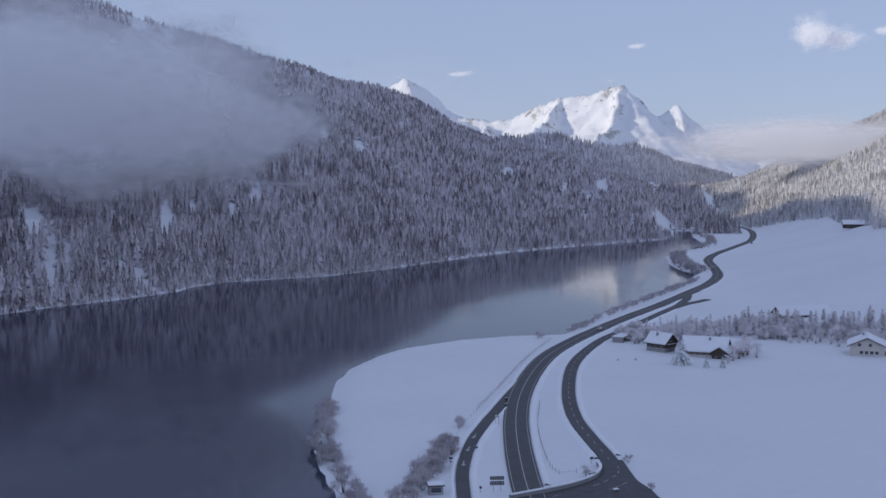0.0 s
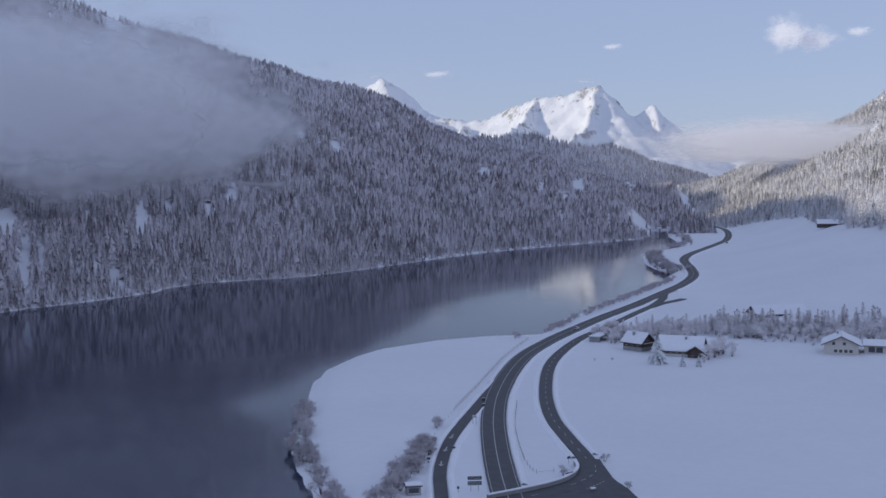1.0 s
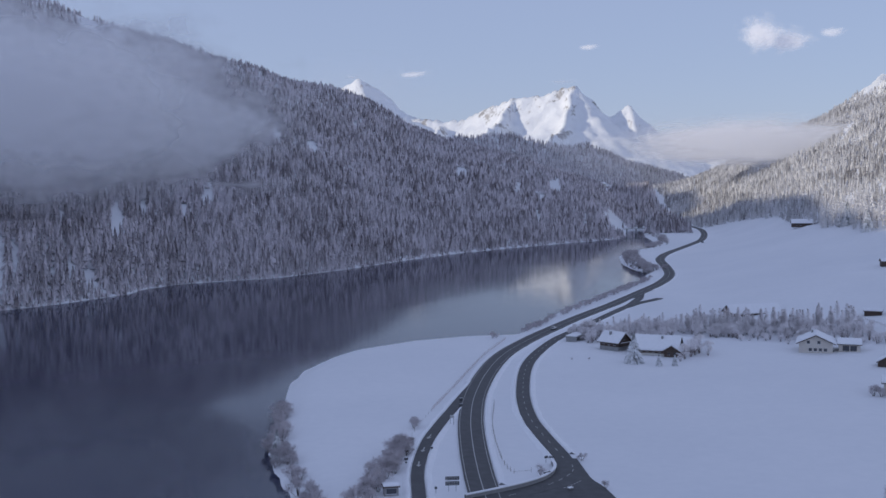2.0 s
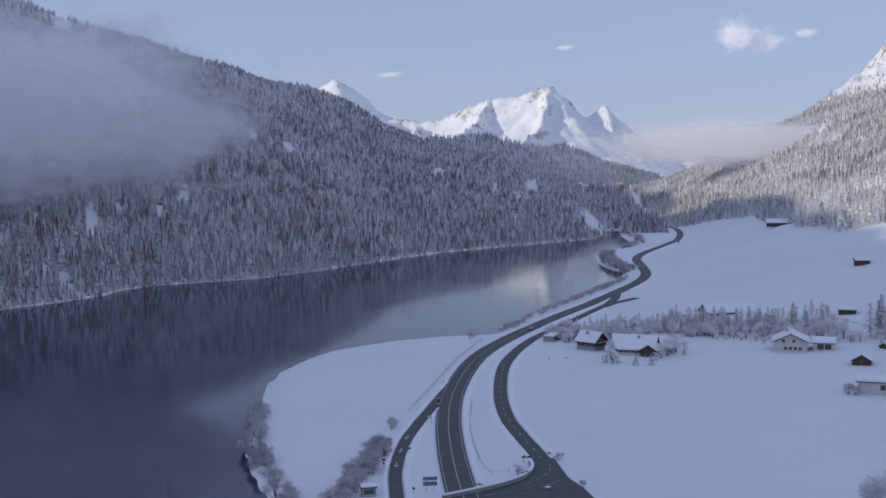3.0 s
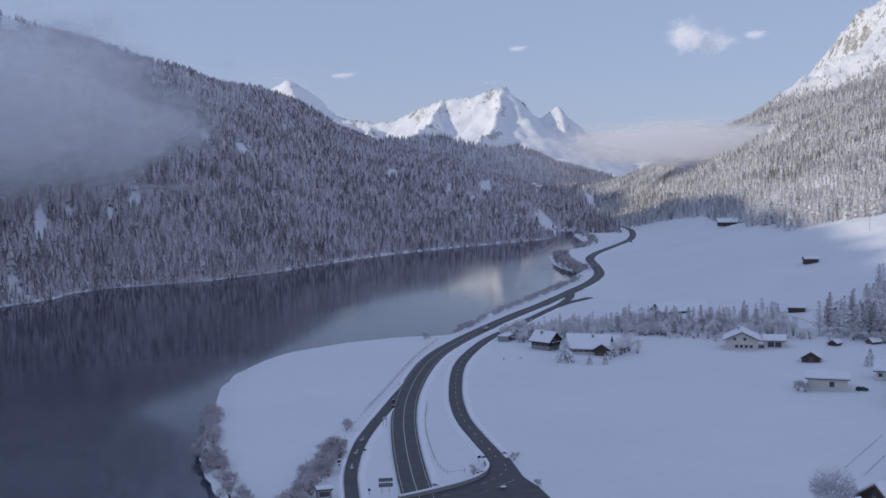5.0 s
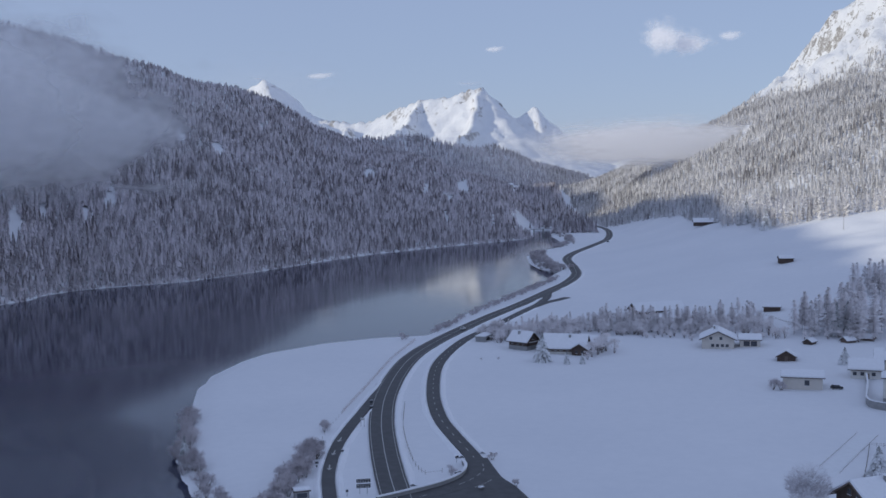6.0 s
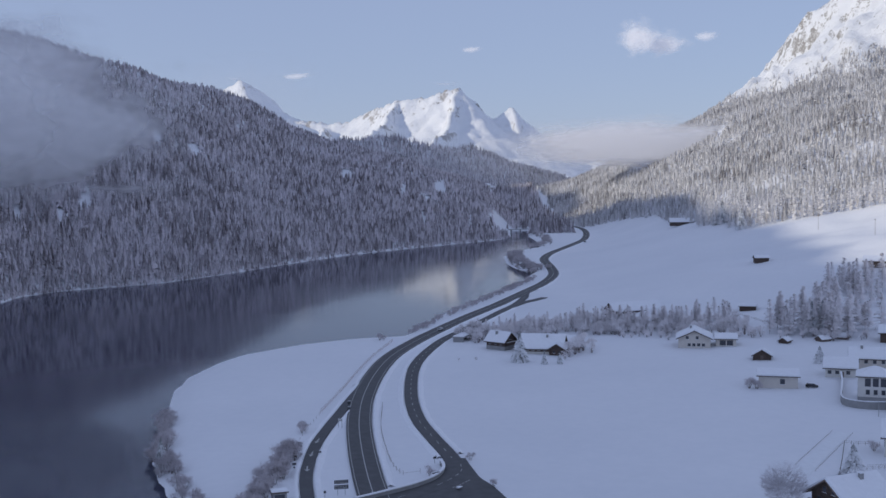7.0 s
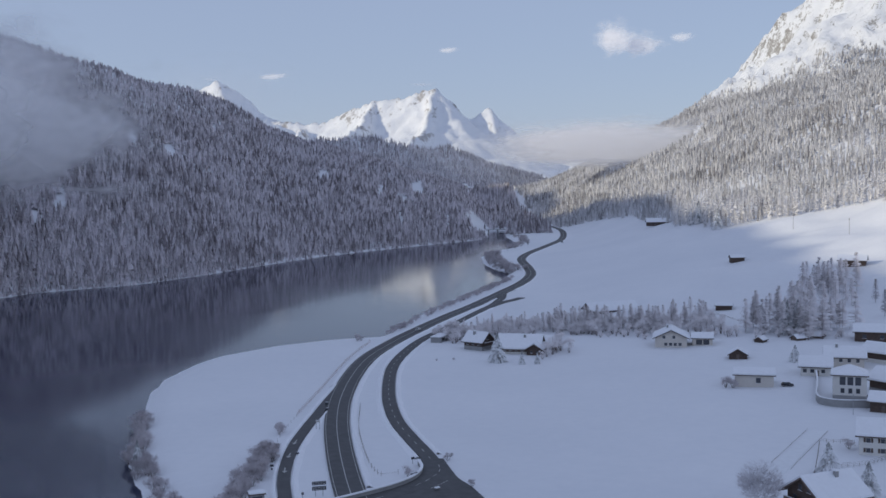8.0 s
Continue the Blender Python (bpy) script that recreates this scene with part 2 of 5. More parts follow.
def box(bm, x0, x1, y0, y1, z0, z1, bevel=0.0):
    made = bmesh.ops.create_cube(bm, size=1.0)["verts"]
    for v in made:
        v.co = Vector(((x0 + x1) / 2 + v.co.x * (x1 - x0), (y0 + y1) / 2 + v.co.y * (y1 - y0), (z0 + z1) / 2 + v.co.z * (z1 - z0)))
    if bevel:
        bmesh.ops.bevel(bm, geom=list({e for v in made for e in v.link_edges}), offset=bevel, segments=1, affect="EDGES")
    return bm


def a_box(*sizes, bevel=0.0):
    return box(bmesh.new(), *sizes, bevel=bevel)


def rod(bm, a, b, r0, r1=None, sides=8):
    a, b = Vector(a), Vector(b)
    m = Matrix.Translation((a + b) / 2) @ (b - a).to_track_quat("Z", "Y").to_matrix().to_4x4()
    bmesh.ops.create_cone(bm, cap_ends=True, segments=sides, radius1=r0, radius2=r0 if r1 is None else r1, depth=(b - a).length, matrix=m)
    return bm


def a_rod(a, b, r0, r1=None, sides=8):
    return rod(bmesh.new(), a, b, r0, r1, sides)


def slab(bm, corners, thick):
    """A plate: corners in order, thickened straight upwards."""
    low = [bm.verts.new(c) for c in corners]
    top = [bm.verts.new((c[0], c[1], c[2] + thick)) for c in corners]
    bm.faces.new(low[::-1])
    bm.faces.new(top)
    n = len(corners)
    for i in range(n):
        bm.faces.new((low[i], low[(i + 1) % n], top[(i + 1) % n], top[i]))
    return bm


def spline(points, gap):
    """Even steps of about gap metres along a smooth curve through rows of numbers."""
    p = np.array(points, float)
    p = np.vstack([2 * p[0] - p[1], p, 2 * p[-1] - p[-2]])
    out = []
    for i in range(1, len(p) - 2):
        n = max(1, int(np.hypot(*(p[i + 1] - p[i])[:2]) / gap))
        for k in range(n):
            t = k / n
            a, b, c, d = p[i - 1:i + 3]
            out.append(0.5 * (2 * b + (c - a) * t + (2 * a - 5 * b + 4 * c - d) * t * t + (3 * b - a - 3 * c + d) * t ** 3))
    out.append(p[-2])
    return np.array(out)


def sideways(line):
    d = np.gradient(line[:, :2], axis=0)
    d /= np.hypot(d[:, 0], d[:, 1])[:, None]
    return np.stack([d[:, 1], -d[:, 0]], 1)


def ribbon(name, line, left, right, lift, mat, parent=None, thick=0.0, label=""):
    """A strip along a line, from left to right of it (metres, right positive), lying lift above the road bed."""
    n = sideways(line)
    z = line[:, 2] + lift
    cols = [np.column_stack([line[:, :2] + n * np.reshape(o, (-1, 1)), z]) for o in (left, right)]
    if thick:
        cols = [cols[0] - [0, 0, thick]] + cols + [cols[1] - [0, 0, thick]]
    k = len(cols)
    verts = np.stack(cols, 1).reshape(-1, 3)
    i = np.arange(len(line) - 1)[:, None] * k + np.arange(k - 1)[None]
    i = i.ravel()
    return mesh_object(name, verts, np.stack([i, i + 1, i + k + 1, i + k], 1), mat, parent, label)


# ---- ground, lake ----
def spread(parts):
    """Grid lines: runs of (from, to, gap), gaps changing evenly in between."""
    out = []
    for a, b, g0, g1 in parts:
        v, k = a, 0
        while v < b - 0.5 * g1:
            out.append(v)
            v += g0 + (g1 - g0) * (v - a) / (b - a)
    return np.array(out + [parts[-1][1]])


def grid_faces(ny, nx):
    i = (np.arange(ny - 1)[:, None] * nx + np.arange(nx - 1)[None]).ravel()
    return np.stack([i, i + 1, i + nx + 1, i + nx], 1)


gx = spread([(-6000, -1200, 250, 40), (-1200, -420, 40, 8), (-420, 330, 4, 4), (330, 900, 6, 22), (900, 6000, 25, 260)])
gy = spread([(-3000, 180, 250, 8), (180, 620, 4, 4), (620, 1000, 3.5, 4), (1000, 1600, 4, 10), (1600, 3200, 12, 40), (3200, 6000, 45, 200)])
GX, GY = np.meshgrid(gx, gy)
ground = mesh_object("ground", np.stack([GX, GY, ground_z(GX, GY)], -1).reshape(-1, 3), grid_faces(len(gy), len(gx)), SNOW, smooth=True)
tagged(ground, "deep fresh snow over valley floor and mountainsides", "snowy ground", kind="structure")

wx = np.linspace(-900, 480, 12)
wy = np.linspace(-700, 1600, 16)
WX, WY = np.meshgrid(wx, wy)
lake = mesh_object("water", np.stack([WX, WY, 0 * WX], -1).reshape(-1, 3), grid_faces(16, 12), WATER)
tagged(lake, "dark still mountain lake mirroring forest and sky", "lake", kind="structure")

# ---- roads ----
MAIN = [(22, 120), (21, 180), (20.1, 261), (20.1, 283.6), (20.6, 307.6), (21.9, 336), (24.5, 365), (28.0, 390), (32.7, 417), (38.9, 445), (46, 469), (55, 493), (71, 530.6), (95.5, 582), (123, 635), (153, 698),
        (181, 758), (203, 820), (217, 886), (230.3, 964), (249, 1024), (277, 1090), (311, 1165), (347, 1252), (385, 1379), (409, 1490), (420, 1604), (430, 1800)]
SLIP = [(6, 120), (5, 180), (4.5, 258.6), (4.5, 278.5), (5.7, 295.5), (8.2, 314.6), (11.9, 332.5), (16.5, 353), (21.3, 374), (26.4, 395), (32, 418), (38.2, 442)]
SIDE = [(55, 120), (52, 200), (48, 255), (45.5, 270), (44.3, 284), (43.3, 300), (41.9, 317), (40.8, 339), (41.7, 365), (44, 389), (48.3, 421), (53, 445), (61, 473), (72.3, 505), (86, 534), (105, 573.6), (122.3, 610), (134, 634), (142, 655), (148, 672), (155, 700)]
TRACK = [(131, 627), (142, 645), (152, 657), (159, 666)]
LINK = [(14, 249), (23, 257), (31, 262), (38, 268), (44, 276)]


def bed(points, gap=3.0, lift=0.35):
    line = spline(points, gap)
    z = ground_z(line[:, 0], line[:, 1])
    z = np.convolve(np.pad(z, 4, "edge"), np.ones(9) / 9, "valid")
    return np.column_stack([line, z + lift])


def road(points, half, label, lift=0.35):
    line = bed(points, lift=lift)
    ob = thing("road", 0, 0, 0, label=label, category="road", kind="structure")
    ribbon("asphalt", line, -half, half, 0.0, ASPHALT, ob, 0.5)
    return ob, line


def stripes(line, offset, width, on, off, parent, lift=0.02, first=0.0):
    """Painted lines: dashes of on metres with gaps of off metres, or one unbroken line when off is 0."""
    if not off:
        ribbon("edge_line", line, offset - width / 2, offset + width / 2, lift, ROAD_PAINT, parent)
        return
    run = np.concatenate([[0], np.cumsum(np.hypot(*np.diff(line[:, :2], axis=0).T))])
    s = first
    while s + on < run[-1]:
        at = np.linspace(s, s + on, 3)
        seg = np.stack([np.interp(at, run, line[:, c]) for c in range(3)], 1)
        ribbon("lane_dash", seg, offset - width / 2, offset + width / 2, lift, ROAD_PAINT, parent)
        s += on + off


main_road, main_line = road(MAIN, 3.9, "wet black two-lane asphalt road ploughed clear of snow", 0.42)
slip_road, slip_line = road(SLIP, 1.65, "narrow black asphalt slip road with white arrows", 0.38)
side_road, side_line = road(SIDE, 2.3, "dark asphalt side road curving through snow", 0.36)
track, track_line = road(TRACK, 2.2, "short ploughed field track leaving the side road", 0.37)
link_road, link_line = road(LINK, 3.6, "dark asphalt junction between the two roads", 0.33)
apron = [(12, 235), (12, 252), (15, 254.5), (23.2, 259), (30.4, 264), (35.5, 269), (38.6, 275), (40.0, 283), (41.5, 292), (47.2, 290), (47.2, 284), (47.6, 268), (49.5, 255), (54, 235)]
bm = bmesh.new()
slab(bm, [(x, y, 4.1) for x, y in apron[::-1]], 0.36)
bmesh.ops.recalc_face_normals(bm, faces=bm.faces)
part("junction_apron", bm, ASPHALT, link_road)
TURNING = spline([(44.9, 284, 4.47), (44.3, 278.5, 4.47), (42.1, 273.5, 4.47), (38.5, 268.4, 4.47), (34.5, 264.1, 4.47), (30, 260.4, 4.47), (24, 256, 4.47)], 1.0)
stripes(TURNING, 0.0, 0.16, 2.4, 2.2, link_road)
GIVE_WAY = np.array([(39.5, 262.6, 4.47), (42, 265.2, 4.47), (45.4, 269.4, 4.47)])
stripes(GIVE_WAY, 0.0, 0.22, 0.9, 0.5, link_road)


def snow_bank(line, offset, parent, seed, high=0.45):
    """Ploughed snow thrown up along a road's edge, lumpy and broken."""
    n = sideways(line)
    rr = np.random.default_rng(seed)
    lump = np.convolve(rr.random(len(line) + 4), np.ones(5) / 5, "valid")
    cols = []
    for u, h in ((-0.75, -0.5), (-0.35, 0.75), (0.2, 1.0), (0.8, 0.35), (1.5, -0.4)):
        w = offset + math.copysign(1, offset) * (u + 0.5) + 0.12 * rr.standard_normal(len(line))
        cols.append(np.column_stack([line[:, :2] + n * w[:, None], line[:, 2] - 0.25 + high * h * (0.4 + 1.1 * lump)]))
    k = len(cols)
    i = (np.arange(len(line) - 1)[:, None] * k + np.arange(k - 1)[None]).ravel()
    mesh_object("snow_bank", np.stack(cols, 1).reshape(-1, 3), np.stack([i, i + 1, i + k + 1, i + k], 1), ROOF_SNOW, parent, "lumpy bank of ploughed snow", True)


near_main = main_line[main_line[:, 1] > 262]
snow_bank(near_main[near_main[:, 1] < 668], 4.3, main_road, 1)
snow_bank(near_main[near_main[:, 1] > 712], 4.3, main_road, 7)
snow_bank(near_main[near_main[:, 1] > 400], -4.3, main_road, 2)
snow_bank(slip_line[(slip_line[:, 1] > 200) & (slip_line[:, 1] < 405)], -1.95, slip_road, 3)
snow_bank(slip_line[(slip_line[:, 1] > 200) & (slip_line[:, 1] < 360)], 1.95, slip_road, 4)
snow_bank(side_line[(side_line[:, 1] > 296) & (side_line[:, 1] < 622)], 2.6, side_road, 5)
snow_bank(side_line[(side_line[:, 1] > 292) & (side_line[:, 1] < 640)], -2.6, side_road, 6)
stripes(main_line, -3.35, 0.15, 1, 0, main_road)
stripes(main_line, 3.35, 0.15, 1, 0, main_road)
stripes(main_line, 0.0, 0.22, 1, 0, main_road)
stripes(side_line, 0.0, 0.2, 3, 6, side_road)


# ---- mountains ----
def ridge_height(x, y, ridges, slope, skirt):
    h = np.full(x.shape, -1e9)
    for line in ridges:
        for (ax, ay, az_), (bx, by, bz) in zip(line, line[1:]):
            ux, uy = bx - ax, by - ay
            k = np.clip(((x - ax) * ux + (y - ay) * uy) / (ux * ux + uy * uy), 0, 1)
            d = np.hypot(x - ax - k * ux, y - ay - k * uy)
            h = np.maximum(h, az_ + k * (bz - az_) - slope * (skirt * d + 0.9 * 90 * (1 - np.exp(-d / 90))))
    return h


RELIEF = []


def mountain(name, ridges, slope, x0, x1, y0, y1, gap, rough, grain, mat, label, seed, skirt=0.4):
    xs, ys = np.arange(x0, x1, gap), np.arange(y0, y1, gap)
    x, y = np.meshgrid(xs, ys)
    wob = 0.07 * grain
    h = ridge_height(x + wob * waves(x, y, grain, seed), y + wob * waves(x, y, grain, seed + 3), ridges, slope, skirt)
    top = h.max()
    big = np.array([noise.ridged_multi_fractal(Vector((a / grain, b / grain, seed)), 1.0, 2.1, 5, 1.0, 2.0) for a, b in zip(x.ravel(), y.ravel())]).reshape(x.shape)
    fine = np.array([noise.fractal(Vector((a / (0.2 * grain), b / (0.2 * grain), seed)), 0.8, 2.1, 4) for a, b in zip(x.ravel(), y.ravel())]).reshape(x.shape)
    rim = np.minimum(np.minimum(x - x0, x1 - x), np.minimum(y - y0, y1 - y))
    h = h - 320 * (1 - step(0, 200, rim)) ** 2
    h = h + (rough * (big - 1.35) + (0.45 if mat is PEAK else 0.25) * rough * fine) * np.clip((top - h) / (0.35 * top), 0.1, 1)
    verts = np.stack([x, y, h], -1).reshape(-1, 3)
    f = grid_faces(*x.shape)
    f = f[(verts[f][:, :, 2] > -30).any(1)]
    RELIEF.append((xs, ys, h))
    ob = mesh_object(name, verts, f, mat, smooth=True)
    return tagged(ob, label, "mountain", kind="structure")


def terrain_z(x, y):
    """The ground or whatever mountain stands above it."""
    z = ground_z(x, y)
    for xs, ys, h in RELIEF:
        u, v = (x - xs[0]) / (xs[1] - xs[0]), (y - ys[0]) / (ys[1] - ys[0])
        ok = (u >= 0) & (v >= 0) & (u < len(xs) - 1.01) & (v < len(ys) - 1.01)
        i, j = np.where(ok, u, 0).astype(int), np.where(ok, v, 0).astype(int)
        a, b = np.where(ok, u, 0) - i, np.where(ok, v, 0) - j
        m = (h[j, i] * (1 - a) + h[j, i + 1] * a) * (1 - b) + (h[j + 1, i] * (1 - a) + h[j + 1, i + 1] * a) * b
        z = np.where(ok, np.maximum(z, m), z)
    return z


MAIN_PEAK = [[(-60, 4560, 330), (40, 4500, 314), (197, 4446, 299), (305, 4389, 322), (454, 4326, 378), (568, 4283, 389), (681, 4246, 424), (754, 4233, 352), (812, 4233, 295), (893, 4237, 346), (949, 4245, 290), (1032, 4277, 224), (1201, 4337, 127)],
             [(681, 4246, 424), (640, 4120, 330), (600, 3990, 258), (520, 3820, 200), (440, 3600, 140)], [(893, 4237, 346), (900, 4080, 220), (880, 3850, 110), (860, 3600, 40)],
             [(454, 4326, 378), (380, 4150, 275), (300, 3960, 215), (180, 3750, 150)], [(754, 4233, 352), (770, 4050, 215), (740, 3800, 110)], [(197, 4446, 299), (120, 4200, 215), (60, 3950, 160)]]
mountain("mountain", MAIN_PEAK, 1.15, -300, 1600, 3300, 4800, 11, 15, 170, PEAK, "white pyramid-shaped alpine peak in sunshine", 1.5)
LEFT_PEAK = [[(-420, 4700, 400), (-336, 4688, 425), (-217, 4675, 454), (-141, 4658, 487), (-52, 4660, 433), (42, 4660, 350), (159, 4657, 319), (400, 4700, 200)], [(-141, 4658, 487), (-120, 4500, 380), (-80, 4300, 270)], [(42, 4660, 350), (60, 4500, 280), (80, 4300, 200)]]
mountain("mountain", LEFT_PEAK, 1.0, -800, 600, 4000, 4880, 13, 16, 200, PEAK, "pale distant snow peak behind the wooded ridge", 4.5)
CRAGS = [[(930, 2950, 90), (1031, 2711, 165), (1077, 2639, 214), (1088, 2523, 268), (1104, 2406, 352), (1126, 2340, 394), (1166, 2263, 444), (1220, 2176, 500), (1303, 2068, 570), (1500, 1900, 680)],
         [(1126, 2340, 394), (1086, 2268, 320), (1036, 2178, 235), (1000, 2060, 170)], [(1220, 2176, 500), (1166, 2078, 400), (1096, 1968, 290), (1040, 1850, 210)], [(1303, 2068, 570), (1246, 1958, 440), (1180, 1830, 300), (1080, 1720, 200)]]
mountain("mountain", CRAGS, 1.15, 700, 1700, 1500, 3100, 8, 30, 150, CRAG, "rugged sunlit rock mountain streaked with snow", 7.5, 0.55)
# out of view, added so that its shadow covers foothill and valley head
SHADE_RIDGE = [[(-2400, 1300, 800), (-1450, 1300, 700), (-1450, 1600, 740), (-1450, 1900, 735), (-1450, 2250, 750), (-1500, 2480, 960), (-1560, 2700, 1000), (-1600, 2950, 1000), (-1800, 3300, 820)]]
mountain("mountain", SHADE_RIDGE, 0.6, -3000, -700, 900, 3700, 40, 30, 400, PEAK, "unseen snowy massif added to shade the foothill and valley head", 13.5, 1.0)
KNOLL = [[(60, 3100, 162), (152, 3050, 180), (260, 2989, 186), (320, 2983, 182), (380, 2976, 166), (432, 2969, 150), (470, 2965, 148), (500, 2958, 158), (537, 2951, 136), (574, 2945, 104), (603, 2939, 66), (619, 2935, 20)], [(320, 2983, 182), (330, 2750, 110)], [(500, 2958, 158), (470, 2760, 90)]]
mountain("mountain", KNOLL, 0.5, -200, 900, 2450, 3500, 18, 9, 160, SNOW, "low wooded foothill below the white peak", 9.5)
FAR_RIDGE = [[(1150, 4450, 140), (1443, 4157, 236), (1529, 4019, 250), (1700, 3950, 270)], [(1443, 4157, 242), (1250, 3900, 130), (1100, 3500, 60)]]
mountain("mountain", FAR_RIDGE, 0.7, 900, 2000, 3200, 4600, 18, 26, 240, PEAK, "snowy far ridge at the head of the valley", 11.5)


# ---- woods ----
def conifer(rng, tiers, sides, slim=0.17, trunk=False):
    """A spruce one metre high: ragged drooping skirts of branches above one another."""
    v, f = [], []
    for k in range(tiers):
        h = k / tiers
        top = min(1.0, h + 1.45 / tiers + 0.06)
        base = 0.06 + 0.94 * h
        r = slim * (1 - h) ** 1.05 + 0.008
        start = len(v)
        v.append((0.01 * rng.standard_normal(), 0.01 * rng.standard_normal(), top))
        for j in range(sides):
            a = 6.283 * (j + 0.5 * (k % 2) + 0.25 * rng.random()) / sides
            out = (j + k) % 2 == 0
            rr = r * ((0.85 if out else 0.45) + 0.35 * rng.random())
            v.append((rr * math.cos(a), rr * math.sin(a), base + (-0.05 if out else 0.09) + 0.06 * rng.random()))
        f += [(start, start + 1 + j, start + 1 + (j + 1) % sides) for j in range(sides)]
        if k:
            f.append((start, start - sides - 1, start + 1))
    return np.array(v), np.array(f)


def larch(rng, twigs, slim=0.16):
    """A bare frosted larch one metre high: a thin stem with many fine rising twigs."""
    v, f = [(0.012, 0, 0), (-0.006, 0.01, 0), (-0.006, -0.01, 0), (0, 0, 1.0)], [(0, 1, 3), (1, 2, 3), (2, 0, 3)]
    for k in range(twigs):
        h = 0.12 + 0.86 * rng.random() ** 0.9
        r = slim * (1.05 - h) ** 0.7 * (0.6 + 0.5 * rng.random())
        a = 6.283 * rng.random()
        c, s = math.cos(a), math.sin(a)
        w = 0.02 + 0.02 * rng.random()
        tip = (r * c, r * s, h + 0.03 * rng.standard_normal())
        n = len(v)
        v += [(0, 0, h + 0.02), (0.6 * tip[0] - w * s, 0.6 * tip[1] + w * c, 0.5 * (h + tip[2]) + 0.025), tip, (0.6 * tip[0] + w * s, 0.6 * tip[1] - w * c, 0.5 * (h + tip[2]) - 0.025)]
        f += [(n, n + 1, n + 2), (n, n + 2, n + 3)]
    return np.array(v), np.array(f)


def plant(name, spots, heights, kinds, rng, mat, lean=0.03, wide=(0.85, 1.25)):
    """Many trees as one mesh."""
    z = terrain_z(spots[:, 0], spots[:, 1])
    pick = rng.integers(0, len(kinds), len(spots))
    allv, allf, start = [], [], 0
    for i, (v, f) in enumerate(kinds):
        idx = np.nonzero(pick == i)[0]
        if not len(idx):
            continue
        a = rng.random(len(idx)) * 6.283
        c, s, h = np.cos(a)[:, None], np.sin(a)[:, None], heights[idx][:, None]
        w = rng.uniform(*wide, len(idx))[:, None] * h
        lx, ly = rng.normal(0, lean, (2, len(idx), 1))
        px = spots[idx, 0][:, None] + w * (v[:, 0] * c - v[:, 1] * s) + h * v[:, 2] * lx
        py = spots[idx, 1][:, None] + w * (v[:, 0] * s + v[:, 1] * c) + h * v[:, 2] * ly
        pz = z[idx][:, None] + h * v[:, 2] - 0.3
        allv.append(np.stack([px, py, pz], -1).reshape(-1, 3))
        allf.append((f[None] + (start + np.arange(len(idx)) * len(v))[:, None, None]).reshape(-1, 3))
        start += len(idx) * len(v)
    return mesh_object(name, np.concatenate(allv), np.concatenate(allf), mat)


def scatter(rng, x0, x1, y0, y1, gap):
    """Trees about gap metres apart, unevenly."""
    nx, ny = int((x1 - x0) / gap), int((y1 - y0) / gap)
    x, y = np.meshgrid(x0 + gap * np.arange(nx), y0 + gap * np.arange(ny))
    x = x + gap * rng.uniform(-0.48, 0.48, x.shape)
    y = y + gap * rng.uniform(-0.48, 0.48, y.shape)
    return np.stack([x.ravel(), y.ravel()], 1)


def in_view(p, margin=3.0):
    """Keeps to the part of the woods that the valley shows: the bearing from the lookout."""
    a = np.degrees(np.arctan2(p[:, 0], p[:, 1]))
    return (a > -22 - margin) & (a < 31.5 + margin)


rng = np.random.default_rng(7)
SPRUCES = [conifer(rng, 6, 7, 0.14 + 0.05 * rng.random()) for _ in range(10)]
MIDDLING = [conifer(rng, 4, 6, 0.16 + 0.04 * rng.random()) for _ in range(8)]
SMALL = [conifer(rng, 3, 5, 0.18 + 0.05 * rng.random()) for _ in range(6)]
TINY = [conifer(rng, 3, 5, 0.22) for _ in range(4)]
LARCHES = [larch(rng, 26) for _ in range(8)]
FULL_LARCHES = [larch(rng, 56, 0.18) for _ in range(6)]

# clearings as (x, y, half length, half width, turn)
GLADES = [(-297, 806, 40, 11, 110), (-264, 748, 59, 4.9, 109), (-261, 771, 38, 3.1, 109), (-226, 912, 64, 7, 104), (-263, 884, 52, 2.4, 107), (-233, 761, 28, 2.3, 107), (-224, 773, 23, 3.3, 106),
          (-212, 774, 26, 6, 105), (-108, 1460, 42, 8, 94), (103, 1747, 66, 11.8, 87), (-150, 1426, 32, 7, 96), (214, 1640, 58, 15, 83), (253, 1760, 70, 11, 82), (185, 1681, 81, 5.9, 84), (310, 1570, 190, 21, 79),
          (424, 2230, 120, 12, 79), (125, 1195, 68, 10, 84), (-179, 1072, 45, 7, 99), (-192, 1014, 32, 3, 101), (-222, 986, 43, 3, 103), (-66, 1811, 50, 5, 92), (-237, 704, 13, 2.6, 109), (-200, 758, 16, 3, 105),
          (182, 1434, 83, 2.5, 83), (247, 1452, 103, 2.6, 80), (42, 1671, 48, 2.9, 89), (-440, 1640, 60, 16, 105), (-400, 1650, 40, 12, 105), (-330, 940, 60, 3, 110), (-300, 960, 50, 3, 108)]


def glades(p, rows):
    keep = np.ones(len(p), bool)
    torn = 0.35 * waves(p[:, 0], p[:, 1], 34, 2.0)
    for x, y, a, b, turn in rows:
        c, s = math.cos(radians(turn)), math.sin(radians(turn))
        u, v = (p[:, 0] - x) * c + (p[:, 1] - y) * s, -(p[:, 0] - x) * s + (p[:, 1] - y) * c
        keep &= (u / a) ** 2 + (v / b) ** 2 > 0.45 + 0.8 * rng.random(len(p)) + torn
    return keep


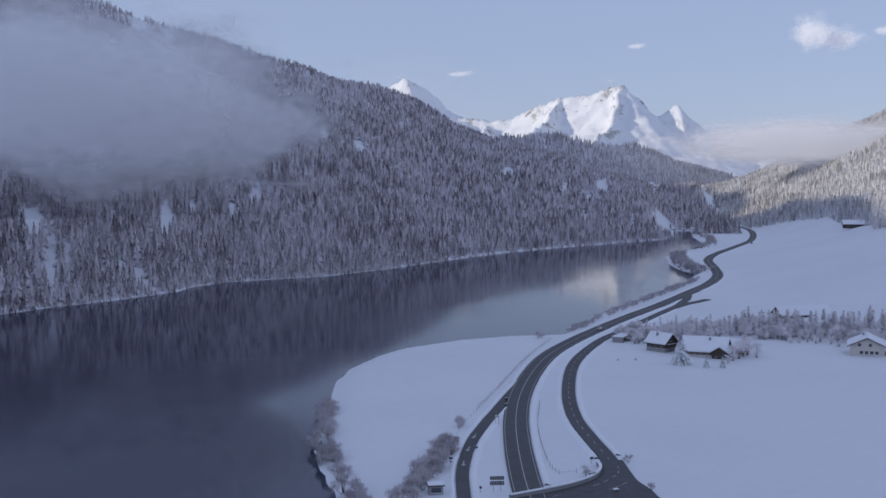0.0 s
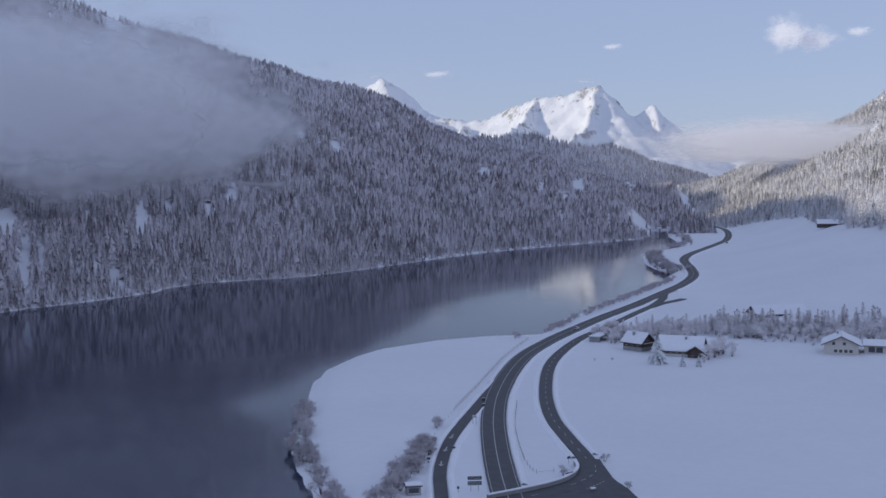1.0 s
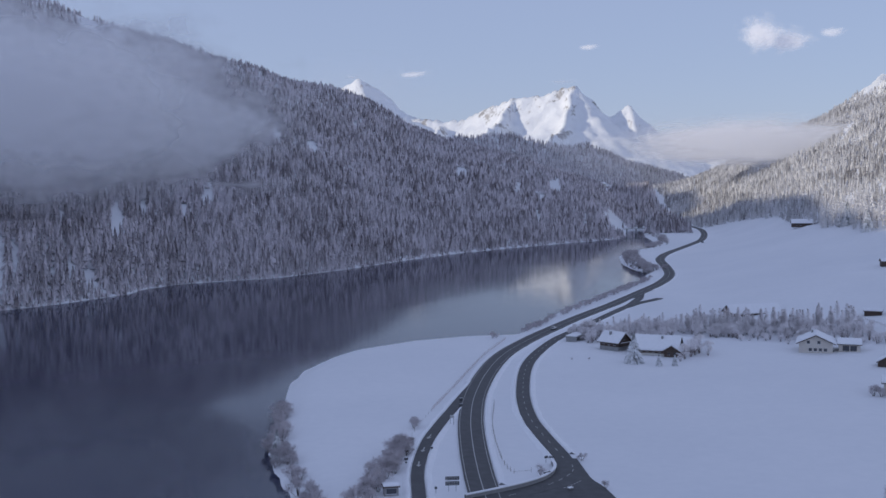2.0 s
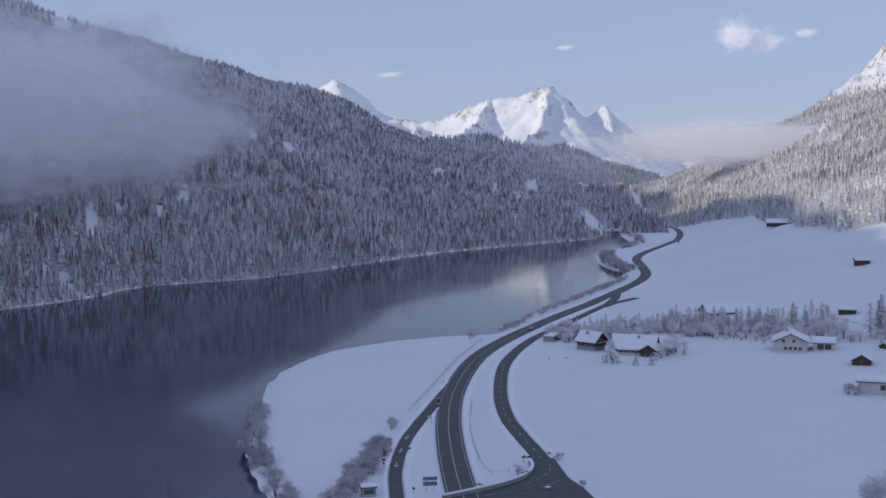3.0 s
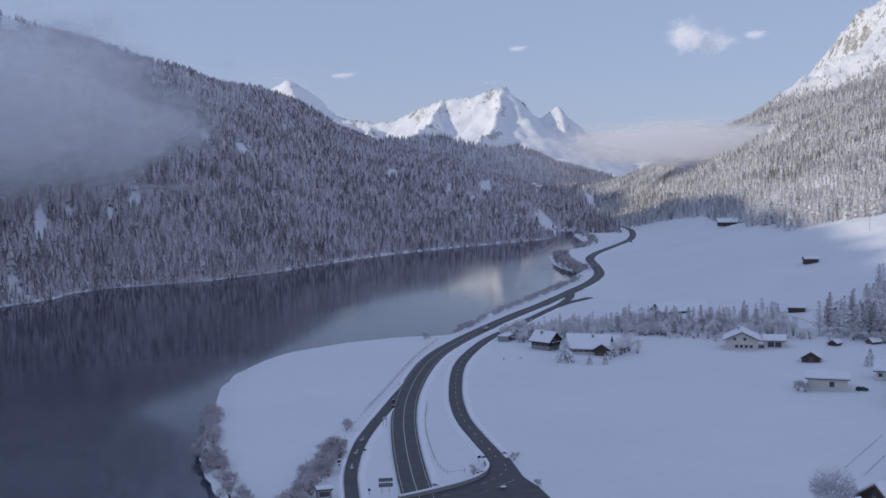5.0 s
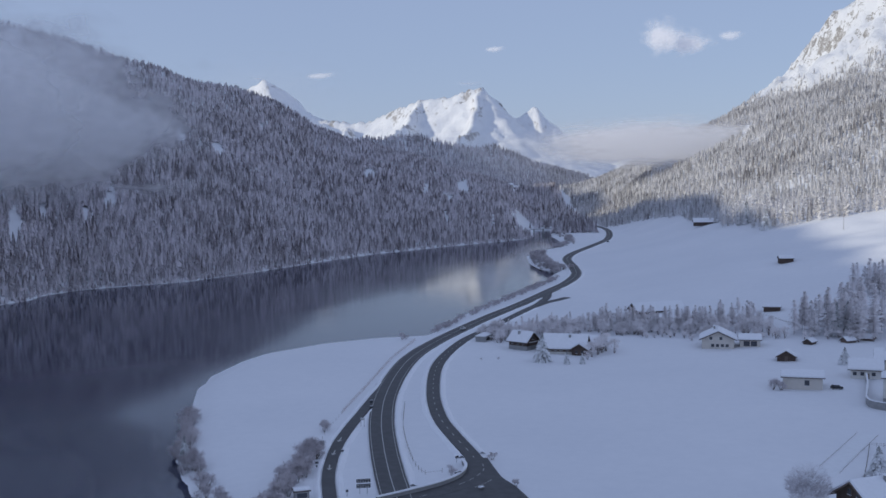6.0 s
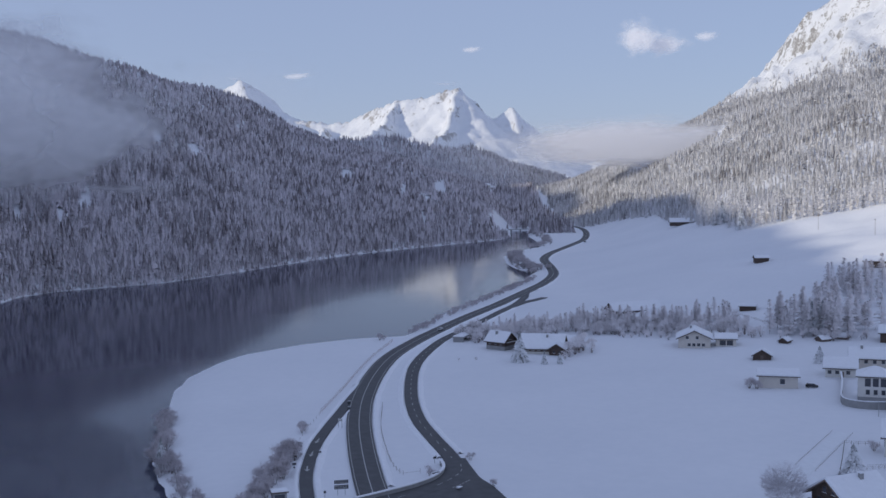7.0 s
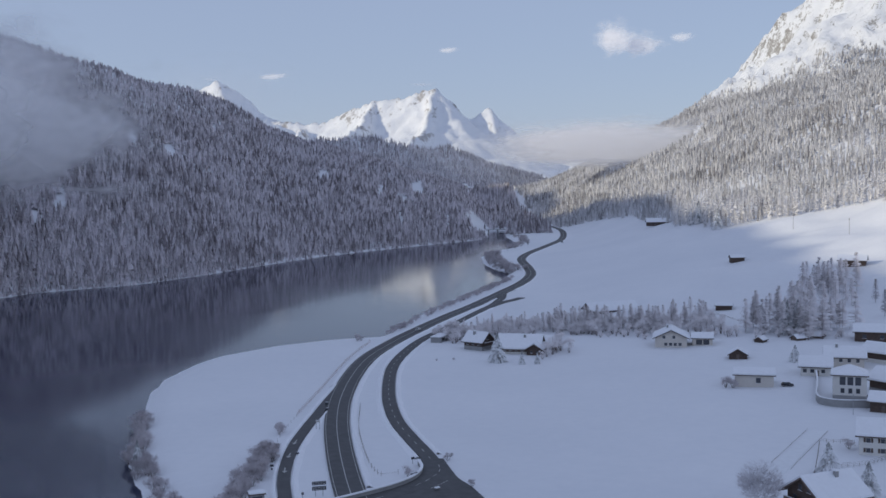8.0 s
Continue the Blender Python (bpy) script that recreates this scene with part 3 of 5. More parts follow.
def stand(p, tall, split, label_near, label_far, mat, near_kinds, far_kinds):
    """One wood, nearer and farther trees as two joined meshes."""
    far = np.hypot(p[:, 0], p[:, 1]) > split
    for sel, kinds, label in ((~far, near_kinds, label_near), (far, far_kinds, label_far)):
        if sel.any():
            tagged(plant("forest", p[sel], tall[sel], kinds, rng, mat), label, "forest", kind="stuff")


# the mountainside beyond the lake
for gap, d0, d1, kinds, label in ((4.3, 400, 1000, SPRUCES, "dense snow-dusted spruce forest on the steep mountainside"), (4.9, 1000, 1400, MIDDLING, "snow-dusted spruce forest on the middle of the mountainside"),
                                  (5.9, 1400, 2650, SMALL, "distant snow-dusted spruce forest below the ridge")):
    p = scatter(rng, -900, 520, 380, 2640, gap)
    b, d = np.degrees(np.arctan2(p[:, 0], p[:, 1])), np.hypot(p[:, 0], p[:, 1])
    p = p[(d >= d0) & (d < d1) & (b > -23.5) & (b < 12.2)]
    up, _ = beyond(p[:, 0], p[:, 1])
    bank, _, _ = along(LAKE, p[:, 0], p[:, 1], True)
    ok = (up > 0) & ((up < 1.12) | ((np.degrees(np.arctan2(p[:, 0], p[:, 1])) > 5) & (up < 2.6))) & (bank > np.where(p[:, 1] < 1040, 1.5, 3.5)) & ~inside(LAKE, p[:, 0], p[:, 1])
    p, bank, up = p[ok], bank[ok], up[ok]
    keep = glades(p, GLADES) & (rng.random(len(p)) < 0.96 - 0.35 * (waves(p[:, 0], p[:, 1], 130, 5.0) > 0.85))
    p, bank, up = p[keep], bank[keep], up[keep]
    tall = (8 + 8.5 * rng.random(len(p)) ** 1.2) * np.clip(0.5 + bank / 30, 0.5, 1) * (1 + 0.2 * waves(p[:, 0], p[:, 1], 90, 8.0)) * (1 - 0.3 * step(0.6, 1.0, up))
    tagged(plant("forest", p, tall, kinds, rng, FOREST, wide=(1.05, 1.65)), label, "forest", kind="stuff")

# young trees and willows crowding the far bank
p = scatter(rng, -320, 400, 600, 1450, 2.9)
bank, _, _ = along(LAKE, p[:, 0], p[:, 1], True)
_, _, over = along(MID_LAKE, p[:, 0], p[:, 1])
p = p[(over > 0) & ~inside(LAKE, p[:, 0], p[:, 1]) & (bank > np.where(p[:, 1] < 1040, 0.4, 3.0)) & (bank < 12) & (rng.random(len(p)) < 0.75)]
stand(p, rng.uniform(3, 9, len(p)), 9999, "frosted young trees crowding the far lake shore", "", FOREST, MIDDLING, MIDDLING)

# scrub hanging over the water's edge, with gaps
p = scatter(rng, -320, 330, 600, 1420, 1.7)
bank, _, _ = along(LAKE, p[:, 0], p[:, 1], True)
_, _, over = along(MID_LAKE, p[:, 0], p[:, 1])
near = np.where(inside(LAKE, p[:, 0], p[:, 1]), -bank, bank)
p = p[(over > 0) & (near > -0.5) & (near < 3.2) & (waves(p[:, 0], p[:, 1], 26, 7.0) < np.where(p[:, 1] < 1040, 0.45, 0.1))]
SCRUB = [conifer(rng, 2, 6, 0.42) for _ in range(6)]
tagged(plant("scrub", p, rng.uniform(1.2, 3.6, len(p)), SCRUB, rng, FOREST), "low frosted scrub hanging over the far water's edge", "scrub", kind="stuff")

# the slope above the snowfield, up to the tree line under the crags
p = scatter(rng, 200, 1350, 650, 2900, 5.7)
p = p[in_view(p, 1.5)]
d, _, side = along(AXIS, p[:, 0], p[:, 1])
edge = np.interp(p[:, 1], [600, 751, 779, 797, 807, 829, 856, 900, 998, 1243, 1349, 1422, 1481, 1560, 3000], [275, 259, 240, 223, 203, 186, 164, 151, 133, 86, 56, 42, 22, 7, 5]) + 5 * waves(p[:, 0], p[:, 1], 120, 3.0)
keep = (side < 0) & (d > edge) & (d < 900)
p, d, edge = p[keep], d[keep], edge[keep]
bearing = np.degrees(np.arctan2(p[:, 0], p[:, 1]))
keep = terrain_z(p[:, 0], p[:, 1]) < 228 + 70 * step(23, 31, bearing) + 14 * waves(p[:, 0], p[:, 1], 70, 2.5) + 10 * rng.standard_normal(len(p))
keep &= glades(p, [(620, 1500, 60, 7, 50), (700, 1700, 90, 8, 60), (560, 2100, 60, 12, 70), (380, 1025, 62, 17, 70)])
p, d, edge = p[keep], d[keep], edge[keep]
tall = rng.uniform(7.5, 15, len(p)) * (1 + 0.2 * waves(p[:, 0], p[:, 1], 80, 1.0))
light = (d - edge < 40 + 30 * rng.random(len(p))) & (rng.random(len(p)) < 0.8) | (rng.random(len(p)) < 0.05 + 0.2 * (waves(p[:, 0], p[:, 1], 150, 9.0) > 0.35))
front = light & (d - edge < 26) & (p[:, 1] < 1010)
light &= front | (p[:, 1] < 1010) | (rng.random(len(p)) < 0.3)
stand(p[~light], tall[~light] * 0.9, 1250, "sunlit frosted spruce forest above the snowfield", "distant frosted spruce forest at the valley head", PALE_SPRUCE, SPRUCES, SMALL)
tall[front] = rng.uniform(14, 22, front.sum())
light &= ~front
stand(p[light], tall[light] * 1.15, 9999, "pale frosted larches scattered through the spruce slope", "", LARCH, LARCHES, LARCHES)
stand(p[front], tall[front], 9999, "tall pale larches along the edge of the snowfield", "", SUNLIT_LARCH, FULL_LARCHES, FULL_LARCHES)

# dark wet wood of larches and alders between river and road at the head of the lake
p = scatter(rng, 290, 620, 1400, 2600, 6.0)
_, _, side = along(AXIS, p[:, 0], p[:, 1])
way, _, _ = along(AXIS, p[:, 0], p[:, 1])
bank, _, _ = along(LAKE, p[:, 0], p[:, 1], True)
bearing = np.degrees(np.arctan2(p[:, 0], p[:, 1]))
p = p[(side > 0) & (way > np.where(p[:, 1] < 1560, 12, 6)) & (bank > 3) & ~inside(LAKE, p[:, 0], p[:, 1]) & (bearing > np.interp(p[:, 1], [1400, 2000, 2150, 2600], [12.1, 12.0, 11.3, 11.2]) + 0.15 * rng.standard_normal(len(p)))]
pale = rng.random(len(p)) < 0.45
stand(p[~pale], rng.uniform(9, 20, (~pale).sum()), 0, "", "shaded mixed wood beside the river", FOREST, SMALL, SMALL)
stand(p[pale], rng.uniform(8, 17, pale.sum()), 0, "", "bare frosted larches beside the river", LARCH, LARCHES, LARCHES)

# the foothill under the white peak
p = scatter(rng, -100, 800, 2500, 3300, 7.6)
p = p[terrain_z(p[:, 0], p[:, 1]) > ground_z(p[:, 0], p[:, 1]) + 3]
p = p[rng.random(len(p)) < 0.85 - 0.5 * (waves(p[:, 0], p[:, 1], 110, 4.0) > 0.7)]
stand(p, rng.uniform(10, 20, len(p)), 0, "", "far snow-dusted wood on the foothill", FOREST, TINY, TINY)


# ---- houses ----
def panel_roof(ob, name, corners, over_snow, mat):
    roof = part(name, slab(bmesh.new(), corners, 0.22), mat, ob)
    c = np.mean(corners, axis=0)
    inner = [tuple(c + (np.array(p) - c) * 1.008 + np.array([0, 0, 0.224])) for p in corners]
    bm = slab(bmesh.new(), inner, over_snow)
    bmesh.ops.bevel(bm, geom=bm.edges[:], offset=min(0.16, over_snow * 0.4), segments=2, affect="EDGES")
    part("snow_cover", bm, ROOF_SNOW, roof, "thick white snow on the roof")
    return roof


def window(ob, side, u, z, w, h, L, W, frame_mat, shutters=None):
    """A window on one of four sides: f (-y), b (+y), l (-x), r (+x); u along the wall, z its middle."""
    axis, out, far = {"f": (0, -1, W / 2), "b": (0, 1, W / 2), "l": (1, -1, L / 2), "r": (1, 1, L / 2)}[side]

    def put(name, a, b, c, d, deep0, deep1, mat, parent):
        lo, hi = sorted((out * (far + deep0), out * (far + deep1)))
        size = (a, b, lo, hi, c, d) if axis == 0 else (lo, hi, a, b, c, d)
        return part(name, a_box(*size), mat, parent)

    win = put("window", u - w / 2 - 0.09, u + w / 2 + 0.09, z - h / 2 - 0.09, z + h / 2 + 0.09, -0.12, 0.05, frame_mat, ob)
    put("pane", u - w / 2, u + w / 2, z - h / 2, z + h / 2, 0.02, 0.055, GLASS, win)
    put("sill", u - w / 2 - 0.15, u + w / 2 + 0.15, z - h / 2 - 0.16, z - h / 2 - 0.095, 0.0, 0.16, ROOF_SNOW, win)
    if shutters:
        for k in (-1, 1):
            m = u + k * (w / 2 + 0.09 + w * 0.26)
            put("shutter", m - w * 0.25, m + w * 0.25, z - h / 2, z + h / 2, 0.0, 0.07, shutters, win)


def house(x, y, turn, L, W, h, rise, wall, label, category="house", name="house", over=0.8, snow=0.5, base=None, windows=(), frame_mat=None,
          chimney=None, door=None, hip=False, shutters=None, trim=None, balcony=None, z=None):
    ob = thing(name, x, y, gz(x, y) - 0.15 if z is None else z, turn, label, category)
    frame_mat, trim = frame_mat or (WOOD if wall is DARK_WOOD else PLASTER), trim or DARK_WOOD
    bm = bmesh.new()
    z0 = base[0] if base else 0.0
    if hip:
        box(bm, -L / 2, L / 2, -W / 2, W / 2, z0 - 0.6 * (not base), h)
    else:
        prof = [(-W / 2, z0 - 0.6 * (not base)), (W / 2, z0 - 0.6 * (not base)), (W / 2, h), (0, h + rise), (-W / 2, h)]
        a, b = [bm.verts.new((-L / 2, *p)) for p in prof], [bm.verts.new((L / 2, *p)) for p in prof]
        bm.faces.new(a[::-1])
        bm.faces.new(b)
        for i in range(5):
            bm.faces.new((a[i], a[(i + 1) % 5], b[(i + 1) % 5], b[i]))
    bmesh.ops.recalc_face_normals(bm, faces=bm.faces)
    part("wall", bm, wall, ob)
    if base:
        part("plinth", a_box(-L / 2 - 0.06, L / 2 + 0.06, -W / 2 - 0.06, W / 2 + 0.06, -0.6, base[0]), base[1], ob, "masonry ground floor")
    k, o = rise / (W / 2), over
    e = h - o * k
    if hip:
        r, top = max(0.3, (L - W) / 2), h + rise
        A, B, C, D = (-L / 2 - o, -W / 2 - o, e), (L / 2 + o, -W / 2 - o, e), (L / 2 + o, W / 2 + o, e), (-L / 2 - o, W / 2 + o, e)
        P, Q = (-r, 0, top), (r, 0, top)
        for c in ([A, B, Q, P], [C, D, P, Q], [B, C, Q], [D, A, P]):
            panel_roof(ob, "roof", c, snow, trim)
    else:
        X = L / 2 + o
        panel_roof(ob, "roof", [(-X, -W / 2 - o, e), (X, -W / 2 - o, e), (X, -0.02, h + rise), (-X, -0.02, h + rise)], snow, trim)
        panel_roof(ob, "roof", [(X, W / 2 + o, e), (-X, W / 2 + o, e), (-X, 0.02, h + rise), (X, 0.02, h + rise)], snow, trim)
        if trim:
            for sx in (-1, 1):
                for sy in (-1, 1):
                    bm = bmesh.new()
                    x0, x1 = sorted((sx * X, sx * (X + 0.08)))
                    pts = [(sy * (W / 2 + o), e - 0.1), (0, h + rise - 0.1), (0, h + rise + 0.2), (sy * (W / 2 + o), e + 0.2)]
                    a, b = [bm.verts.new((x0, *q)) for q in pts], [bm.verts.new((x1, *q)) for q in pts]
                    bm.faces.new(a), bm.faces.new(b[::-1])
                    for i in range(4):
                        bm.faces.new((a[i], b[i], b[(i + 1) % 4], a[(i + 1) % 4]))
                    bmesh.ops.recalc_face_normals(bm, faces=bm.faces)
                    part("bargeboard", bm, trim, ob)
    for w in windows:
        window(ob, *w, L, W, frame_mat, shutters)
    if chimney:
        u, v = chimney
        zr = h + rise - abs(v) * k
        ch = part("chimney", a_box(u - 0.45, u + 0.45, v - 0.4, v + 0.4, zr - 0.5, zr + 1.9), CONCRETE, ob)
        part("cap", a_box(u - 0.6, u + 0.6, v - 0.55, v + 0.55, zr + 1.904, zr + 2.3, bevel=0.1), ROOF_SNOW, ch, "cap of snow")
    if door:
        side, u = door
        axis, out, far = {"f": (0, -1, W / 2), "l": (1, -1, L / 2), "r": (1, 1, L / 2)}[side]
        lo, hi = sorted((out * (far - 0.1), out * (far + 0.08)))
        size = (u - 0.55, u + 0.55, lo, hi) if axis == 0 else (lo, hi, u - 0.55, u + 0.55)
        part("door", a_box(*size, 0, 2.1), WOOD, ob)
    if balcony:
        side, zb = balcony
        sx = {"l": -1, "r": 1}[side]
        x0, x1 = sorted((sx * L / 2, sx * (L / 2 + 1.3)))
        bal = part("balcony", a_box(x0, x1, -W / 2 + 0.2, W / 2 - 0.2, zb - 0.15, zb), trim, ob)
        xr = sx * (L / 2 + 1.25)
        part("railing", a_box(xr - 0.05, xr + 0.05, -W / 2 + 0.2, W / 2 - 0.2, zb + 0.004, zb + 1.0), trim, bal)
        part("snow_cover", a_box(xr - 0.14, xr + 0.14, -W / 2 + 0.2, W / 2 - 0.2, zb + 1.004, zb + 1.2, bevel=0.05), ROOF_SNOW, bal)
    return ob


def row_of(side, us, z, w, h):
    return [(side, u, z, w, h) for u in us]


house(93.8, 475, -48, 9.6, 8.2, 4.2, 3.3, DARK_WOOD, "dark brown timber chalet with snowy roof on stone ground floor", "chalet", "chalet", 1.0, base=(2.0, CONCRETE),
      windows=row_of("f", (-3, 0, 3), 3.3, 1.1, 1.1) + row_of("r", (-2.0, 2.0), 3.3, 1.1, 1.2) + row_of("r", (0,), 5.3, 1.2, 1.0) + row_of("r", (-2.6, 2.6), 1.0, 1.0, 0.9),
      chimney=(-1.0, -1.6), balcony=("r", 2.7))
house(110, 463, -22, 17, 14, 2.9, 4.3, WOOD, "low timber farmhouse with a wide snow-laden roof", "farmhouse", "farmhouse", 1.2, 0.7, base=(1.2, PLASTER),
      windows=row_of("f", (-6, -3.5, -1, 1.5), 2.3, 1.1, 1.1) + row_of("r", (-3, 0, 3), 2.3, 1.1, 1.1), chimney=(2, -2), door=("f", 4))
house(114.5, 454.5, 62, 7, 6.5, 2.8, 2.0, DARK_WOOD, "small dark timber porch building under snow", "outbuilding", "outbuilding", 0.8, 0.6, windows=row_of("l", (-1.2, 1.2), 1.6, 0.9, 0.9))
house(123, 468, -22, 9, 8, 3.4, 2.2, WOOD, "timber shed with snowy roof beside the farmhouse", "shed", "shed", 0.7, 0.6)
house(177.5, 462.5, 69, 14, 13.5, 4.4, 3.1, CREAM, "cream plastered house with a broad snowy gable", "house", "house", 1.2,
      windows=row_of("l", (-3.8, -1.8, 0.2, 2.2), 1.5, 1.3, 1.3) + row_of("l", (-1.2, 3.0), 4.6, 1.2, 1.3) + row_of("f", (-4, 0, 4), 2.4, 1.2, 1.3), chimney=(2, 1.5))
house(190.5, 459, -21, 8.5, 8, 3.2, 1.6, CREAM, "low garage building with snowy roof and dark doors", "garage", "garage", 0.7, windows=row_of("f", (-1.4, 1.6), 1.5, 2.4, 2.0), frame_mat=DARK_WOOD)
house(187, 577, 9, 27, 11, 1.5, 3.4, WOOD, "long dark timber barn with a snow-covered roof", "barn", "barn", 1.1, 0.6)
house(302, 671, -12, 8.5, 6, 2.8, 1.5, DARK_WOOD, "small weathered hay hut alone in the snowfield", "hay hut", "hut", 0.5, 0.3, door=("l", 0))
house(173, 370, -24, 13.2, 12, 4.4, 1.2, CREAM, "cream plastered block house with low snowy roof", "house", "house", 0.7, 0.6,
      windows=row_of("f", (1.4,), 2.6, 1.5, 1.7) + row_of("r", (-3, 2), 2.6, 1.3, 1.5), frame_mat=CONCRETE, door=("r", 4.5))
house(190.5, 422, 64, 6, 7, 2.0, 2.1, DARK_WOOD, "dark wooden hut with a steep gable in snow", "hut", "hut", 0.6, 0.35, door=("l", 0))
villa = house(192.3, 339, -29, 10.5, 9.5, 8.2, 2.3, PLASTER, "tall white villa with hipped snowy roof above a terrace", "villa", "villa", 0.7, 0.4, base=(1.4, CONCRETE), hip=True,
              windows=row_of("f", (-2.2, 0.2, 2.6), 6.2, 1.7, 2.6) + row_of("f", (-2.2, 0.2, 2.6), 3.0, 1.1, 1.5) + row_of("l", (-2.5, 0.5, 3), 5.8, 1.1, 1.7) + row_of("l", (-2.5, 0.5), 3.0, 1.1, 1.5), frame_mat=CONCRETE)
house(202, 380, -28, 10.5, 10, 3.6, 2.6, PLASTER, "white plastered house with broad snowy roof", "house", "house", 0.9, 0.6,
      windows=row_of("f", (-3.8, -1.2, 2.6), 1.9, 1.3, 1.3) + row_of("l", (0,), 2.4, 1.2, 1.2), door=("f", 0.6))
house(217.5, 387, -28, 13.5, 10, 4.8, 2.8, CREAM, "cream house with dark eaves and snowy roof", "house", "house", 1.0, 0.6,
      windows=row_of("f", (-4.5, -1.5, 1.5, 4.5), 3.4, 1.2, 1.3) + row_of("r", (-2, 2), 3.4, 1.2, 1.3), chimney=(-3, -1))
house(235, 391, -62, 11, 9, 4.2, 2.8, DARK_WOOD, "dark timber chalet with snowy roof behind the hamlet", "chalet", "chalet", 0.9, 0.6, base=(1.6, PLASTER), windows=row_of("r", (-2, 2), 3.2, 1.1, 1.1))
house(209, 340, -68, 12, 9.5, 4.6, 3.2, DARK_WOOD, "dark timber chalet with steep snowy roof", "chalet", "chalet", 1.0, 0.6, base=(1.6, CONCRETE), windows=row_of("r", (-2.6, 0, 2.6), 3.2, 1.1, 1.2))
house(192, 317, -40, 8, 7, 3.6, 2.0, DARK_WOOD, "dark wooden outbuilding with deep roof snow", "outbuilding", "outbuilding", 0.8, 0.6, door=("f", 0))
house(167.3, 270.5, -30, 19, 10.5, 5.6, 3.0, PLASTER, "long white two-storey house with dark shutters", "house", "house", 0.9, 0.6,
      windows=row_of("f", (-7.2, -3.6, -0.8, 3, 6.5), 4.2, 1.1, 1.2) + row_of("f", (-7.2, -3.6, -0.8, 3, 6.5), 1.5, 1.1, 1.2) + row_of("l", (-2.4, 2.4), 3.0, 1.0, 1.2), shutters=DARK_WOOD, chimney=(4, 1))
house(122.3, 225.2, 14, 12, 11, 5.4, 3.6, DARK_WOOD, "dark timber chalet with bright eaves and deep roof snow", "chalet", "chalet", 1.3, 0.6, base=(2.2, PLASTER),
      windows=row_of("l", (-3, 0, 3), 4.0, 1.2, 1.3) + row_of("l", (-1.4, 1.4), 6.6, 1.1, 1.2) + row_of("l", (-3, 3), 1.2, 1.1, 1.0), chimney=(1.5, -1.4), balcony=("l", 2.9), trim=WOOD)
house(260, 438, -31, 16, 11, 4.2, 2.4, DARK_WOOD, "weathered dark timber barn with snow roof", "barn", "barn", 0.8, 0.5, windows=row_of("f", (-4, 3), 2.2, 1.6, 1.4), frame_mat=WOOD)
house(327, 574, -34, 14, 9, 3.2, 2.4, DARK_WOOD, "old dark hay barn on the slope above trees", "barn", "barn", 0.9, 0.4, door=("r", 0))
house(232, 531, -25, 8, 5, 2.2, 0.9, DARK_WOOD, "low wooden shed half buried in snow", "shed", "shed", 0.5, 0.5)
house(214.5, 452, 40, 4.5, 4, 1.1, 1.2, DARK_WOOD, "tiny wooden garden hut under snow", "hut", "hut", 0.4, 0.4)
house(231, 450, 15, 5, 4, 1.0, 1.3, WOOD, "small garden shed with snowy roof", "shed", "shed", 0.4, 0.4)
house(241, 452, -50, 5, 4, 0.9, 1.2, WOOD, "half buried wooden shed with snow roof", "shed", "shed", 0.4, 0.5)
house(398, 1070, -15, 24, 11, 3.6, 3.2, DARK_WOOD, "dark timber farm building at the wood's edge", "farmhouse", "farmhouse", 1.0, 0.5, windows=row_of("f", (-8, -4, 2, 7), 2.0, 1.4, 1.4))

for x, y, turn, wall in ((432, 2330, 20, PLASTER), (452, 2350, -30, DARK_WOOD), (446, 2395, 10, CREAM), (468, 2390, 40, PLASTER), (474, 2420, -10, DARK_WOOD)):
    house(x, y, turn, 14, 11, 6, 3.5, wall, "far village house with snowy roof", "house", "house", 0.9, 0.5, windows=row_of("f", (-4, 0, 4), 3.5, 1.5, 1.6))

# curved terrace wall of the villa
terrace = bed([(199, 374), (192.5, 361), (186, 349), (179.5, 337), (177.8, 330), (181, 325), (187, 322.6), (195, 319.5)], 1.5, 0.0)
tw = thing("retaining_wall", 0, 0, 0, label="curved grey concrete retaining wall capped with snow", category="wall")
ribbon("wall_body", terrace, -0.2, 0.2, 2.4, CONCRETE, tw, 3.0)
ribbon("snow_cap", terrace, -0.3, 0.3, 2.62, ROOF_SNOW, tw, 0.2)


# ---- trees and bushes of the valley floor ----
def bare_tree(rng, height, spread_, levels, first, kids, twig):
    """Trunk and branches as tapered three-sided limbs; returns trunk and crown arrays."""
    parts_ = {True: ([], []), False: ([], [])}

    def limb(a, b, r0, r1, main):
        v, f = parts_[main]
        d = (b - a).normalized()
        s = d.orthogonal().normalized()
        t = d.cross(s)
        n = len(v)
        for c, r in ((a, r0), (b, r1)):
            v.extend(c + r * (s * math.cos(q) + t * math.sin(q)) for q in (0, 2.094, 4.189))
        for j in range(3):
            k = (j + 1) % 3
            f.extend(((n + j, n + k, n + 3 + k), (n + j, n + 3 + k, n + 3 + j)))

    def grow(a, d, size, r, level):
        b = a + d * size
        limb(a, b, r, r * 0.65, level == 0)
        if level == levels:
            return
        for j in range(kids):
            q = Vector(rng.normal(0, 1, 3))
            side = (q - q.project(d)).normalized()
            new_d = (d * 0.75 + side * spread_ + Vector((0, 0, 0.18))).normalized()
            grow(a + d * size * rng.uniform(0.45, 1.0), new_d, size * rng.uniform(0.55, 0.78), max(twig, r * 0.55), level + 1)

    grow(Vector((0, 0, -0.2)), Vector((0.03, 0.02, 1)).normalized(), first, height * 0.018, 0)
    return parts_


